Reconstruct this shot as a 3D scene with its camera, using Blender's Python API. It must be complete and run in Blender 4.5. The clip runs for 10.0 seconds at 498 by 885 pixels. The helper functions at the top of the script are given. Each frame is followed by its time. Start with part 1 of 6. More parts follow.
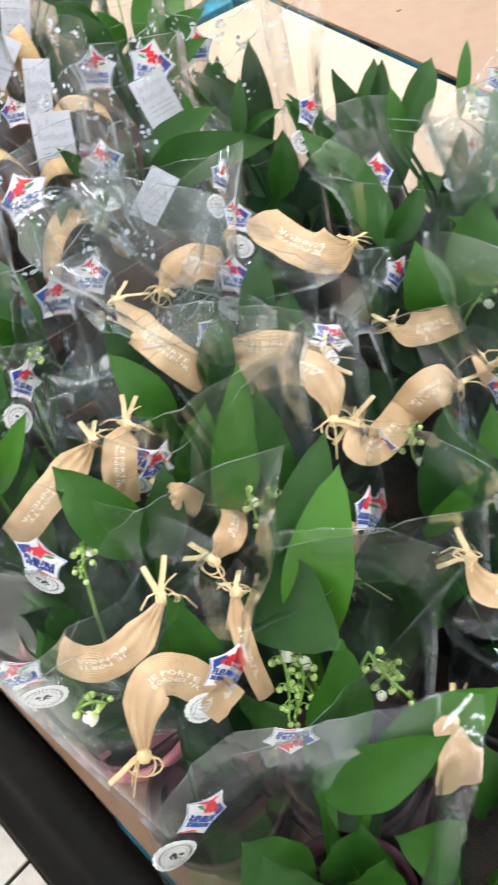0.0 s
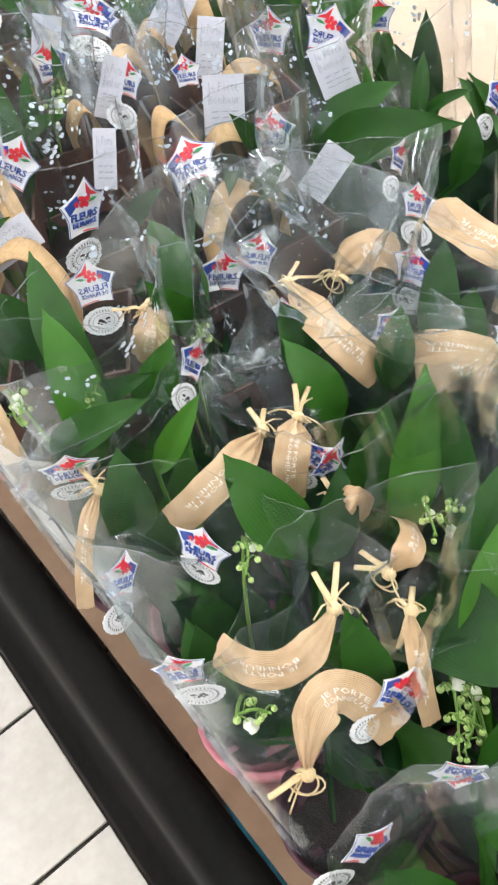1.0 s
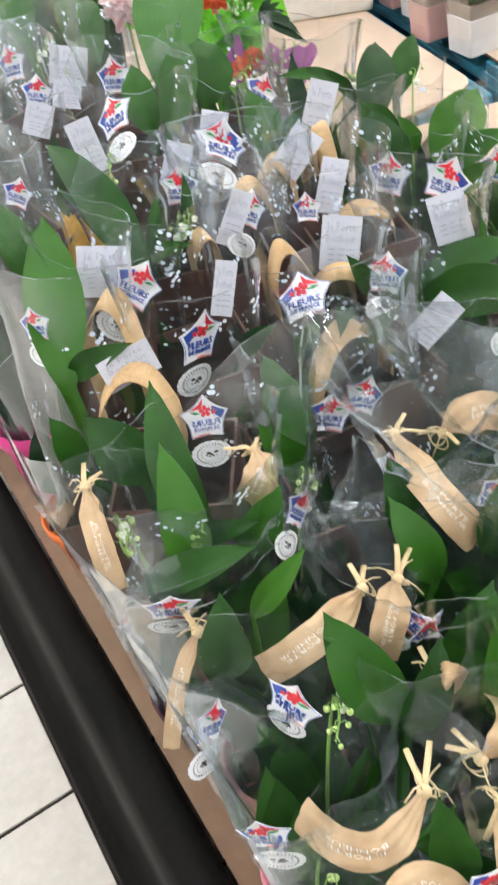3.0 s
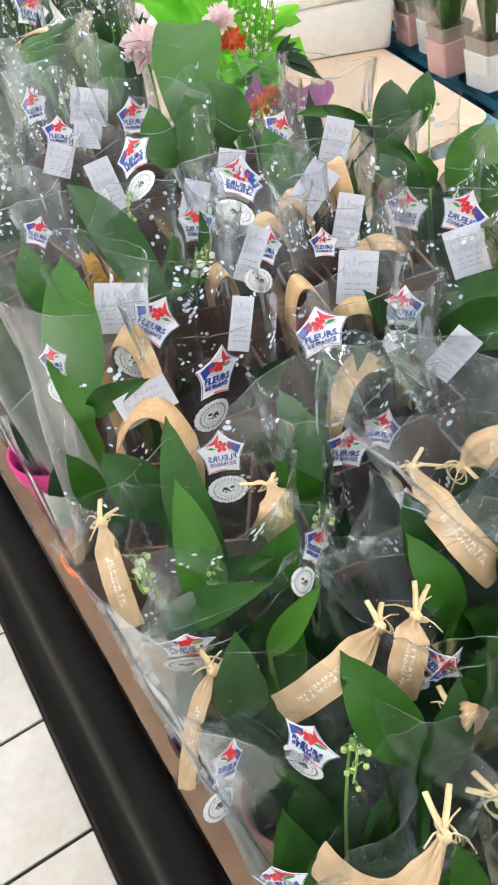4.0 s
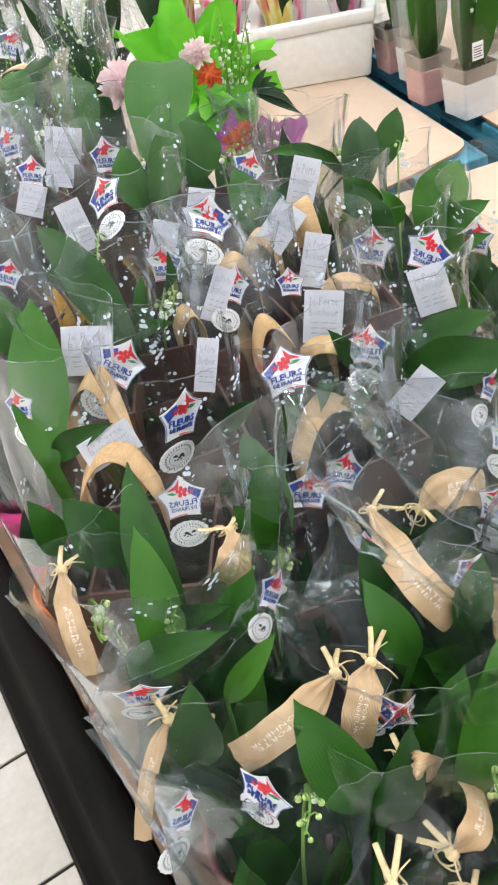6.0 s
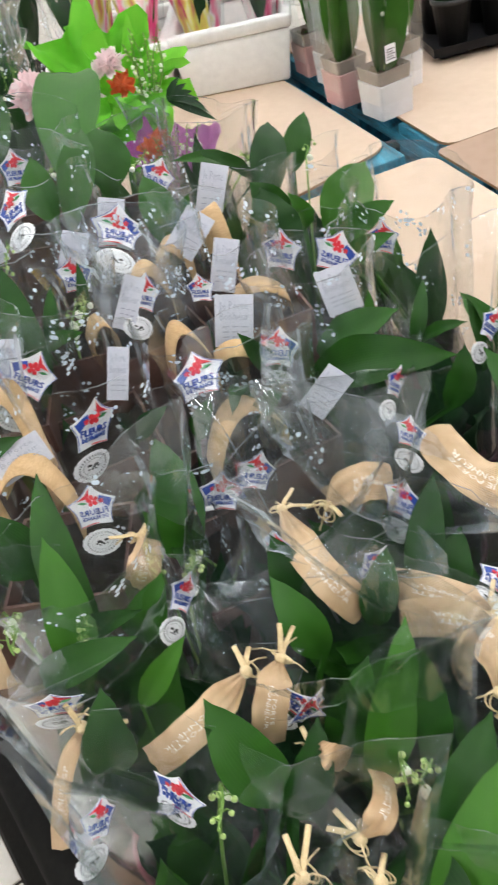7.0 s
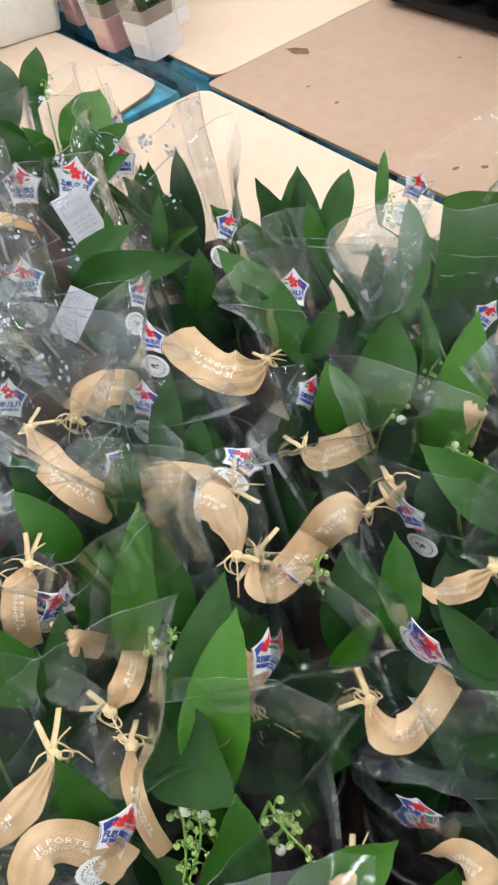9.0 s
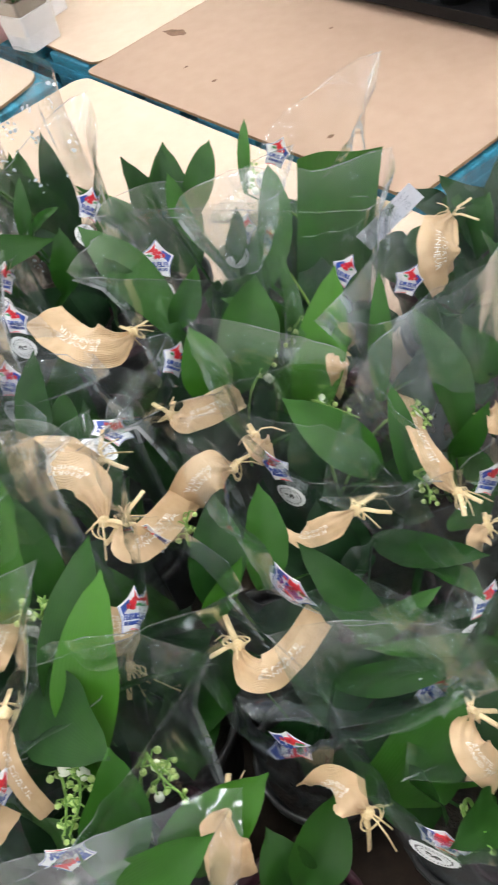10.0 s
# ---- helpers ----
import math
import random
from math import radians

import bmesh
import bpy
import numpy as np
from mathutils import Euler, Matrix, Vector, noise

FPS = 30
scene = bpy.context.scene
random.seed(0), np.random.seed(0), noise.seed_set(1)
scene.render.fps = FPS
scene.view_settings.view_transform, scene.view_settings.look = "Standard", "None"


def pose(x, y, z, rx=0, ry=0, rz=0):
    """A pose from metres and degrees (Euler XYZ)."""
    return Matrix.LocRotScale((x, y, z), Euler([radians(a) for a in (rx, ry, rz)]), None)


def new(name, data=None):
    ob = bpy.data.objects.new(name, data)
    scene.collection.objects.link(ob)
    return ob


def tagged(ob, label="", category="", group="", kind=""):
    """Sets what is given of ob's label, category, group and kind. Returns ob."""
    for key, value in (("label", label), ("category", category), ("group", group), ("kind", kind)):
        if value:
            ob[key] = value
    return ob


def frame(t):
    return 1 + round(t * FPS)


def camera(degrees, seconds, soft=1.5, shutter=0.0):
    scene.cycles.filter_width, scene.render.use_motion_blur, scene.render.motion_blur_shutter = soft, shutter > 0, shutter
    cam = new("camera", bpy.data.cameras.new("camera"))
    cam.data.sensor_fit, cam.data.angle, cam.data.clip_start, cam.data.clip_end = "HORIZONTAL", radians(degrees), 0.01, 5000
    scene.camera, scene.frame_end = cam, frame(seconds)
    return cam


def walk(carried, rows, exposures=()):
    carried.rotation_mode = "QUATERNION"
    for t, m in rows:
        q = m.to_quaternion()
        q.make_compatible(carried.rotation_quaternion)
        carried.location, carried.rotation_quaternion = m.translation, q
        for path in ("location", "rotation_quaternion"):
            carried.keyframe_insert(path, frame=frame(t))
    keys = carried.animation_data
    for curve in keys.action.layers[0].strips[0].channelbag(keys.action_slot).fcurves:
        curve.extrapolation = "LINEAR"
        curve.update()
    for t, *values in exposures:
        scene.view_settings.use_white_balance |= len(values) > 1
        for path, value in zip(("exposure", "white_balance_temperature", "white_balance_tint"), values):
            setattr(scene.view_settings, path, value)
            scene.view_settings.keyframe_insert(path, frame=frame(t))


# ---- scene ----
cam = camera(32.1, 10.0, soft=1.9, shutter=0.35)
PATH = [
    (0.0, 1.4350, -0.7381, 1.0340, 41.32, 12.39, 58.42),
    (0.5, 1.4050, -0.7638, 1.0331, 41.08, 11.96, 63.01),
    (1.0, 1.3770, -0.7808, 1.0378, 40.85, 11.76, 66.01),
    (1.5, 1.3658, -0.7809, 1.0454, 41.40, 11.84, 67.26),
    (2.0, 1.3647, -0.7757, 1.0520, 42.44, 11.71, 67.73),
    (2.5, 1.3581, -0.7798, 1.0639, 44.06, 11.02, 69.66),
    (3.0, 1.3393, -0.7956, 1.0885, 46.36, 9.71, 72.77),
    (3.2, 1.3378, -0.7941, 1.0907, 47.55, 9.78, 73.93),
    (4.3, 1.3385, -0.7853, 1.0881, 48.67, 11.10, 73.44),
    (4.5, 1.3414, -0.7799, 1.0892, 48.15, 10.71, 72.83),
    (5.0, 1.3441, -0.7770, 1.0983, 48.35, 10.43, 72.45),
    (5.2, 1.3401, -0.7774, 1.1006, 48.65, 10.23, 72.96),
    (6.3, 1.3359, -0.7534, 1.1033, 49.75, 11.51, 73.14),
    (6.5, 1.3340, -0.7514, 1.1069, 49.48, 10.70, 72.24),
    (7.0, 1.3540, -0.7316, 1.1009, 49.00, 11.33, 68.93),
    (7.5, 1.3835, -0.7063, 1.0868, 47.63, 12.06, 64.40),
    (8.0, 1.4045, -0.6863, 1.0742, 46.15, 12.37, 60.52),
    (8.5, 1.4173, -0.6761, 1.0658, 45.08, 12.33, 58.33),
    (9.0, 1.4324, -0.6696, 1.0584, 44.25, 12.49, 56.52),
    (9.5, 1.4555, -0.6586, 1.0467, 42.98, 13.22, 53.80),
    (10.0, 1.4814, -0.6406, 1.0409, 42.15, 13.53, 49.92),
]
walk(cam, [(t, pose(x, y, z, rx, ry, rz)) for t, x, y, z, rx, ry, rz in PATH],
     [(0.0, 0.18), (1.0, 0.12), (2.5, 0.02), (4.5, 0.04), (5.2, 0.0), (6.3, -0.08), (7.0, -0.2), (8.0, -0.17), (8.5, -0.15), (9.5, -0.03), (10.0, 0.03)])
scene.cycles.transparent_max_bounces = 40

# ---- light: shop ceiling with rows of tube lights ----
world = bpy.data.worlds.new("shop_air")
scene.world = world
world.use_nodes = True
world.node_tree.nodes["Background"].inputs[0].default_value = (1.0, 0.97, 0.93, 1)
world.node_tree.nodes["Background"].inputs[1].default_value = 0.25
LAMP = 23.5           # strength of the tube lights

TABLE = 0.42          # height of the card sheets above the floor
UP = Vector((0, 0, 1))
FACE = Vector((0.66, -0.05, 0.75))


# ---- materials ----
def material(name):
    m = bpy.data.materials.new(name)
    m.use_nodes = True
    n = m.node_tree.nodes
    return m, n, m.node_tree.links, n["Principled BSDF"]


def ramp(nodes, links, source, stops):
    r = nodes.new("ShaderNodeValToRGB")
    while len(r.color_ramp.elements) < len(stops):
        r.color_ramp.elements.new(0.5)
    for e, (p, c) in zip(r.color_ramp.elements, stops):
        e.position, e.color = p, (*c, 1)
    links.new(source, r.inputs[0])
    return r.outputs[0]


def noise_of(nodes, links, scale, detail=4, coords="Object", stretch=(1, 1, 1)):
    tc, mp, nz = nodes.new("ShaderNodeTexCoord"), nodes.new("ShaderNodeMapping"), nodes.new("ShaderNodeTexNoise")
    mp.inputs["Scale"].default_value = stretch
    nz.inputs["Scale"].default_value, nz.inputs["Detail"].default_value = scale, detail
    links.new(tc.outputs[coords], mp.inputs[0])
    links.new(mp.outputs[0], nz.inputs[0])
    return nz.outputs[0]


def bumped(nodes, links, bsdf, height, strength, distance):
    b = nodes.new("ShaderNodeBump")
    b.inputs["Strength"].default_value, b.inputs["Distance"].default_value = strength, distance
    links.new(height, b.inputs["Height"])
    links.new(b.outputs[0], bsdf.inputs["Normal"])


def surface(name, dark, light, scale=8, rough=0.6, bump=0.2, distance=0.002, stretch=(1, 1, 1), metal=0.0, sheen=0.0, coords="Object"):
    """A plain surface with a broad mottling and a fine grain."""
    m, n, l, b = material(name)
    broad, fine = noise_of(n, l, scale, 3, coords, stretch), noise_of(n, l, scale * 14, 5, coords, stretch)
    mix = n.new("ShaderNodeMath")
    mix.operation = "MULTIPLY_ADD"
    mix.inputs[1].default_value = 0.45
    l.new(fine, mix.inputs[0])
    half = n.new("ShaderNodeMath")
    half.operation = "MULTIPLY"
    half.inputs[1].default_value = 0.55
    l.new(broad, half.inputs[0])
    l.new(half.outputs[0], mix.inputs[2])
    l.new(ramp(n, l, mix.outputs[0], [(0.34, dark), (0.66, light)]), b.inputs["Base Color"])
    b.inputs["Roughness"].default_value, b.inputs["Metallic"].default_value = rough, metal
    bumped(n, l, b, fine, bump, distance)
    return m


def film_material(name, printed=False, haze=0.05, tint=(0.985, 0.99, 0.99)):
    """Clear crinkled cellophane: see-through, glossy at grazing angles, a little milky."""
    m, n, l, b = material(name)
    n.remove(b)
    out = n["Material Output"]
    clear, gloss, milk = n.new("ShaderNodeBsdfTransparent"), n.new("ShaderNodeBsdfGlossy"), n.new("ShaderNodeBsdfDiffuse")
    clear.inputs[0].default_value = (*tint, 1)
    gloss.inputs["Roughness"].default_value = 0.13
    gloss.inputs["Color"].default_value = (0.93, 0.98, 1.0, 1)
    milk.inputs[0].default_value = (0.78, 0.86, 0.95, 1)
    tc, warp, cells, height = n.new("ShaderNodeTexCoord"), n.new("ShaderNodeMapping"), n.new("ShaderNodeTexVoronoi"), n.new("ShaderNodeMath")
    warp.inputs["Scale"].default_value = (1, 1, 0.4)
    cells.inputs["Scale"].default_value, cells.distance = 34, "EUCLIDEAN"
    l.new(tc.outputs["Object"], warp.inputs[0])
    l.new(warp.outputs[0], cells.inputs["Vector"])
    height.operation = "MULTIPLY_ADD"
    height.inputs[1].default_value = 0.5
    l.new(cells.outputs["Distance"], height.inputs[0])
    l.new(noise_of(n, l, 20, 3, "Object", (1, 1, 0.4)), height.inputs[2])
    bump = n.new("ShaderNodeBump")
    bump.inputs["Strength"].default_value, bump.inputs["Distance"].default_value = 0.4, 0.005
    l.new(height.outputs[0], bump.inputs["Height"])
    l.new(bump.outputs[0], gloss.inputs["Normal"])
    lw, power, scale = n.new("ShaderNodeLayerWeight"), n.new("ShaderNodeMath"), n.new("ShaderNodeMath")
    lw.inputs[0].default_value = 0.5
    l.new(bump.outputs[0], lw.inputs["Normal"])
    power.operation, scale.operation = "POWER", "MULTIPLY_ADD"
    power.inputs[1].default_value, scale.inputs[1].default_value = 2.4, 0.85
    sheen = noise_of(n, l, 9, 2, "Object", (1, 1, 0.35))
    l.new(ramp(n, l, sheen, [(0.36, (0.012,) * 3), (0.54, (0.045,) * 3), (0.7, (0.17,) * 3)]), scale.inputs[2])
    l.new(lw.outputs["Facing"], power.inputs[0])
    l.new(power.outputs[0], scale.inputs[0])
    one, two = n.new("ShaderNodeMixShader"), n.new("ShaderNodeMixShader")
    l.new(scale.outputs[0], one.inputs[0])
    l.new(clear.outputs[0], one.inputs[1])
    l.new(gloss.outputs[0], one.inputs[2])
    cloud = noise_of(n, l, 11, 4, "Object", (1, 1, 0.6))
    fac = ramp(n, l, cloud, [(0.46, (haze * 0.15,) * 3), (0.6, (haze,) * 3), (0.74, (haze * 6,) * 3)])
    if printed:                       # small white blossoms printed in sprigs
        uv, vo = n.new("ShaderNodeUVMap"), n.new("ShaderNodeTexVoronoi")
        vo.inputs["Scale"].default_value = 1.0
        mp = n.new("ShaderNodeMapping")
        mp.inputs["Scale"].default_value = (150, 150, 1)
        l.new(uv.outputs[0], mp.inputs[0])
        l.new(mp.outputs[0], vo.inputs["Vector"])
        less = n.new("ShaderNodeMath")
        less.operation = "LESS_THAN"
        less.inputs[1].default_value = 0.33
        l.new(vo.outputs["Distance"], less.inputs[0])
        sprig, mp2 = n.new("ShaderNodeTexVoronoi"), n.new("ShaderNodeMapping")
        sprig.inputs["Scale"].default_value = 1.0
        mp2.inputs["Scale"].default_value = (34, 26, 1)
        l.new(uv.outputs[0], mp2.inputs[0])
        l.new(mp2.outputs[0], sprig.inputs["Vector"])
        close = n.new("ShaderNodeMath")
        close.operation = "LESS_THAN"
        close.inputs[1].default_value = 0.3
        l.new(sprig.outputs["Distance"], close.inputs[0])
        both = n.new("ShaderNodeMath")
        both.operation = "MULTIPLY"
        l.new(less.outputs[0], both.inputs[0])
        l.new(close.outputs[0], both.inputs[1])
        top = n.new("ShaderNodeMath")
        top.operation = "MAXIMUM"
        l.new(both.outputs[0], top.inputs[0])
        l.new(fac, top.inputs[1])
        fac = top.outputs[0]
    l.new(fac, two.inputs[0])
    l.new(one.outputs[0], two.inputs[1])
    l.new(milk.outputs[0], two.inputs[2])
    l.new(two.outputs[0], out.inputs[0])
    return m


def leaf_material(name, deep, fresh, veins=34, rough=0.38, through_light=0.25):
    """Leaf with parallel veins along its length; each leaf has a shade of its own."""
    m, n, l, b = material(name)
    uv, sep = n.new("ShaderNodeUVMap"), n.new("ShaderNodeSeparateXYZ")
    l.new(uv.outputs[0], sep.inputs[0])
    wave = n.new("ShaderNodeMath")
    wave.operation = "SINE"
    freq = n.new("ShaderNodeMath")
    freq.operation = "MULTIPLY"
    freq.inputs[1].default_value = veins * 3.14
    l.new(sep.outputs[0], freq.inputs[0])
    l.new(freq.outputs[0], wave.inputs[0])
    info, blotch = n.new("ShaderNodeObjectInfo"), noise_of(n, l, 30, 3)
    add = n.new("ShaderNodeMath")
    add.operation = "MULTIPLY_ADD"
    add.inputs[1].default_value = 0.5
    l.new(info.outputs["Random"], add.inputs[0])
    part_b = n.new("ShaderNodeMath")
    part_b.operation = "MULTIPLY_ADD"
    part_b.inputs[1].default_value, part_b.inputs[2].default_value = 0.014, -0.005
    l.new(wave.outputs[0], part_b.inputs[0])
    sum_ = n.new("ShaderNodeMath")
    l.new(part_b.outputs[0], sum_.inputs[0])
    half = n.new("ShaderNodeMath")
    half.operation = "MULTIPLY"
    half.inputs[1].default_value = 0.5
    l.new(blotch, half.inputs[0])
    l.new(half.outputs[0], sum_.inputs[1])
    l.new(sum_.outputs[0], add.inputs[2])
    col = ramp(n, l, add.outputs[0], [(0.15, deep), (0.85, fresh)])
    l.new(col, b.inputs["Base Color"])
    b.inputs["Roughness"].default_value = rough
    b.inputs["Specular IOR Level"].default_value = 0.28
    bumped(n, l, b, wave.outputs[0], 0.07, 0.0004)
    tr, mix = n.new("ShaderNodeBsdfTranslucent"), n.new("ShaderNodeMixShader")
    l.new(col, tr.inputs[0])
    mix.inputs[0].default_value = through_light
    l.new(b.outputs[0], mix.inputs[1])
    l.new(tr.outputs[0], mix.inputs[2])
    l.new(mix.outputs[0], n["Material Output"].inputs[0])
    return m


FILM = film_material("clear_film", haze=0.016)
FILM_PRINT = film_material("printed_film", True, haze=0.024)
FILM_MILKY = film_material("milky_film", haze=0.07)
FILM_PRINT_MILKY = film_material("milky_printed_film", True, haze=0.08)


def film_edge_material():
    """Cut edges and welded seams of film, where it looks white."""
    m, n, l, b = material("film_edge")
    b.inputs["Base Color"].default_value, b.inputs["Roughness"].default_value = (0.8, 0.85, 0.9, 1), 0.25
    clear, mix = n.new("ShaderNodeBsdfTransparent"), n.new("ShaderNodeMixShader")
    l.new(ramp(n, l, noise_of(n, l, 30, 3), [(0.36, (0.04,) * 3), (0.72, (0.5,) * 3)]), mix.inputs[0])
    l.new(clear.outputs[0], mix.inputs[1])
    l.new(b.outputs[0], mix.inputs[2])
    l.new(mix.outputs[0], n["Material Output"].inputs[0])
    return m


FILM_EDGE = film_edge_material()
BOX_FILM = film_material("stiff_clear_film", haze=0.02)
LEAF = leaf_material("lily_leaf", (0.005, 0.032, 0.005), (0.034, 0.13, 0.012), 40, 0.42, 0.2)
LEAF_FRESH = leaf_material("young_leaf", (0.018, 0.085, 0.007), (0.055, 0.18, 0.016))
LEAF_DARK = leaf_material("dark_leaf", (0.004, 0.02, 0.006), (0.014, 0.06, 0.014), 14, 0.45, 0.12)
LEAF_WIDE = leaf_material("ribbed_leaf", (0.028, 0.11, 0.016), (0.065, 0.19, 0.032), 26, 0.5)
STEM = surface("flower_stem", (0.12, 0.25, 0.04), (0.22, 0.38, 0.08), 40, 0.5)
BELL = surface("white_bell", (0.72, 0.76, 0.6), (0.88, 0.88, 0.8), 60, 0.5)
BUD = surface("green_bud", (0.35, 0.5, 0.14), (0.55, 0.68, 0.28), 60, 0.5)


def ribbon_material():
    """Kraft paper ribbon with fine ribs across it, creased and a little shiny."""
    m, n, l, b = material("kraft_ribbon")
    uv, sep, mul, wave = n.new("ShaderNodeUVMap"), n.new("ShaderNodeSeparateXYZ"), n.new("ShaderNodeMath"), n.new("ShaderNodeMath")
    l.new(uv.outputs[0], sep.inputs[0])
    mul.operation, wave.operation = "MULTIPLY", "SINE"
    mul.inputs[1].default_value = 150
    l.new(sep.outputs[0], mul.inputs[0])
    l.new(mul.outputs[0], wave.inputs[0])
    mottle, crease = noise_of(n, l, 45, 4), noise_of(n, l, 110, 3)
    l.new(ramp(n, l, mottle, [(0.3, (0.46, 0.30, 0.16)), (0.7, (0.65, 0.47, 0.29))]), b.inputs["Base Color"])
    b.inputs["Roughness"].default_value = 0.48
    add = n.new("ShaderNodeMath")
    add.operation = "MULTIPLY_ADD"
    add.inputs[1].default_value = 0.18
    l.new(wave.outputs[0], add.inputs[0])
    l.new(crease, add.inputs[2])
    bumped(n, l, b, add.outputs[0], 0.5, 0.002)
    return m


KRAFT = ribbon_material()
RAFFIA = surface("raffia", (0.55, 0.4, 0.2), (0.78, 0.62, 0.38), 60, 0.6, 0.4, 0.001)
VENEER = surface("wood_veneer", (0.5, 0.31, 0.14), (0.7, 0.48, 0.26), 22, 0.5, 0.3, 0.001, (1, 1, 6))
PRINT_WHITE = surface("white_print", (0.78, 0.75, 0.68), (0.86, 0.83, 0.77), 30, 0.6, 0.05)
PAPER = surface("sticker_paper", (0.8, 0.81, 0.83), (0.88, 0.88, 0.9), 40, 0.4, 0.05)
BLUE = surface("sticker_blue", (0.02, 0.06, 0.34), (0.03, 0.09, 0.44), 40, 0.4, 0.05)
RED = surface("sticker_red", (0.7, 0.02, 0.035), (0.8, 0.04, 0.06), 40, 0.4, 0.05)
GREEN = surface("sticker_green", (0.05, 0.3, 0.1), (0.07, 0.38, 0.14), 40, 0.4, 0.05)
INK = surface("dark_ink", (0.02, 0.02, 0.022), (0.05, 0.05, 0.055), 40, 0.5, 0.05)
NOTE = surface("note_card", (0.56, 0.57, 0.65), (0.68, 0.69, 0.76), 30, 0.6, 0.1)
SOIL = surface("potting_soil", (0.006, 0.004, 0.003), (0.04, 0.025, 0.016), 60, 0.95, 1.0, 0.01)
PINK = surface("pink_pot", (0.55, 0.16, 0.22), (0.68, 0.26, 0.3), 20, 0.45)
MAGENTA = surface("magenta_pot", (0.55, 0.01, 0.16), (0.68, 0.03, 0.24), 20, 0.4)
ORANGE = surface("orange_pot", (0.75, 0.13, 0.02), (0.85, 0.22, 0.05), 20, 0.4)
BLACK_POT = surface("black_pot", (0.008, 0.008, 0.008), (0.025, 0.025, 0.025), 20, 0.4)
BROWN = surface("brown_board", (0.08, 0.036, 0.026), (0.14, 0.07, 0.054), 25, 0.55)


# ---- making parts ----
def part(name, bm, mat, parent, label="", smooth=True):
    """Link a bmesh as one mesh object under a thing or a part."""
    me = bpy.data.meshes.new(name)
    bm.normal_update()
    bm.to_mesh(me)
    bm.free()
    for x in mat if isinstance(mat, (list, tuple)) else [mat]:
        me.materials.append(x)
    if smooth:
        me.polygons.foreach_set("use_smooth", [True] * len(me.polygons))
    return shared(name, me, parent, Matrix(), label)


def shared(name, me, parent, m, label=""):
    """One more object on a mesh, at a pose in the world, under its parent."""
    ob = new(name, me)
    if parent:
        ob.parent = parent
        ob.matrix_parent_inverse = WHERE[parent.name].inverted()
    ob.matrix_basis = m
    WHERE[ob.name] = m.copy()
    if label:
        tagged(ob, label)
    return ob


WHERE = {}


def anchor(name, x, y, z, label, category, group="", kind=""):
    ob = new(name)
    ob.empty_display_size = 0.02
    ob.location = (x, y, z)
    WHERE[ob.name] = Matrix.Translation((x, y, z))
    return tagged(ob, label, category, group, kind)


def box_mesh(bm, x0, y0, z0, x1, y1, z1, bevel=0.0, m=None):
    made = bmesh.ops.create_cube(bm, size=1)["verts"]
    for v in made:
        v.co = Vector(((x0 + x1) / 2 + v.co.x * (x1 - x0), (y0 + y1) / 2 + v.co.y * (y1 - y0), (z0 + z1) / 2 + v.co.z * (z1 - z0)))
    if bevel:
        edges = list({e for v in made for e in v.link_edges})
        bmesh.ops.bevel(bm, geom=edges, offset=bevel, segments=2, affect="EDGES", profile=0.5)
    if m is not None:
        for v in bm.verts:
            v.co = m @ v.co
    return bm


def grid(rows, uvs=None, closed=False):
    """A sheet through rows of points, with its uv."""
    bm = bmesh.new()
    lay = bm.loops.layers.uv.new("uv")
    vs = [[bm.verts.new(p) for p in r] for r in rows]
    n = len(rows[0])
    for i in range(len(rows) - 1):
        for j in range(n if closed else n - 1):
            k = (j + 1) % n
            f = bm.faces.new((vs[i][j], vs[i][k], vs[i + 1][k], vs[i + 1][j]))
            if uvs:
                ua, ub = uvs
                jj = j + 1
                for lp, uv in zip(f.loops, ((ua[j], ub[i]), (ua[jj], ub[i]), (ua[jj], ub[i + 1]), (ua[j], ub[i + 1]))):
                    lp[lay].uv = uv
    return bm


def tube(bm, pts, radius, sides=6, taper=1.0, flat=1.0):
    """A tube along points, added to bm."""
    pts = [Vector(p) for p in pts]
    rings = []
    for i, p in enumerate(pts):
        d = (pts[min(i + 1, len(pts) - 1)] - pts[max(i - 1, 0)]).normalized()
        a = d.cross(UP if abs(d.z) < 0.9 else Vector((1, 0, 0))).normalized()
        b = d.cross(a)
        r = radius * (1 + (taper - 1) * i / (len(pts) - 1))
        rings.append([bm.verts.new(p + a * math.cos(t) * r + b * math.sin(t) * r * flat) for t in (k * 6.2832 / sides for k in range(sides))])
    for q, w in zip(rings, rings[1:]):
        for k in range(sides):
            bm.faces.new((q[k], q[(k + 1) % sides], w[(k + 1) % sides], w[k]))
    bm.faces.new(rings[0][::-1])
    bm.faces.new(rings[-1])


def lathe(profile, sides=28, x=0, y=0):
    bm = bmesh.new()
    rings = [[bm.verts.new((x + r * math.cos(k * 6.28319 / sides), y + r * math.sin(k * 6.28319 / sides), z)) for k in range(sides)] for r, z in profile]
    for q, w in zip(rings, rings[1:]):
        for k in range(sides):
            bm.faces.new((q[k], q[(k + 1) % sides], w[(k + 1) % sides], w[k]))
    bm.faces.new(rings[0][::-1])
    bm.faces.new(rings[-1])
    return bm


def bend(a, m, e, s):
    """A curve from a to e that passes m half way."""
    c = m * 2 - (a + e) / 2
    return a * (1 - s) ** 2 + c * 2 * s * (1 - s) + e * s * s


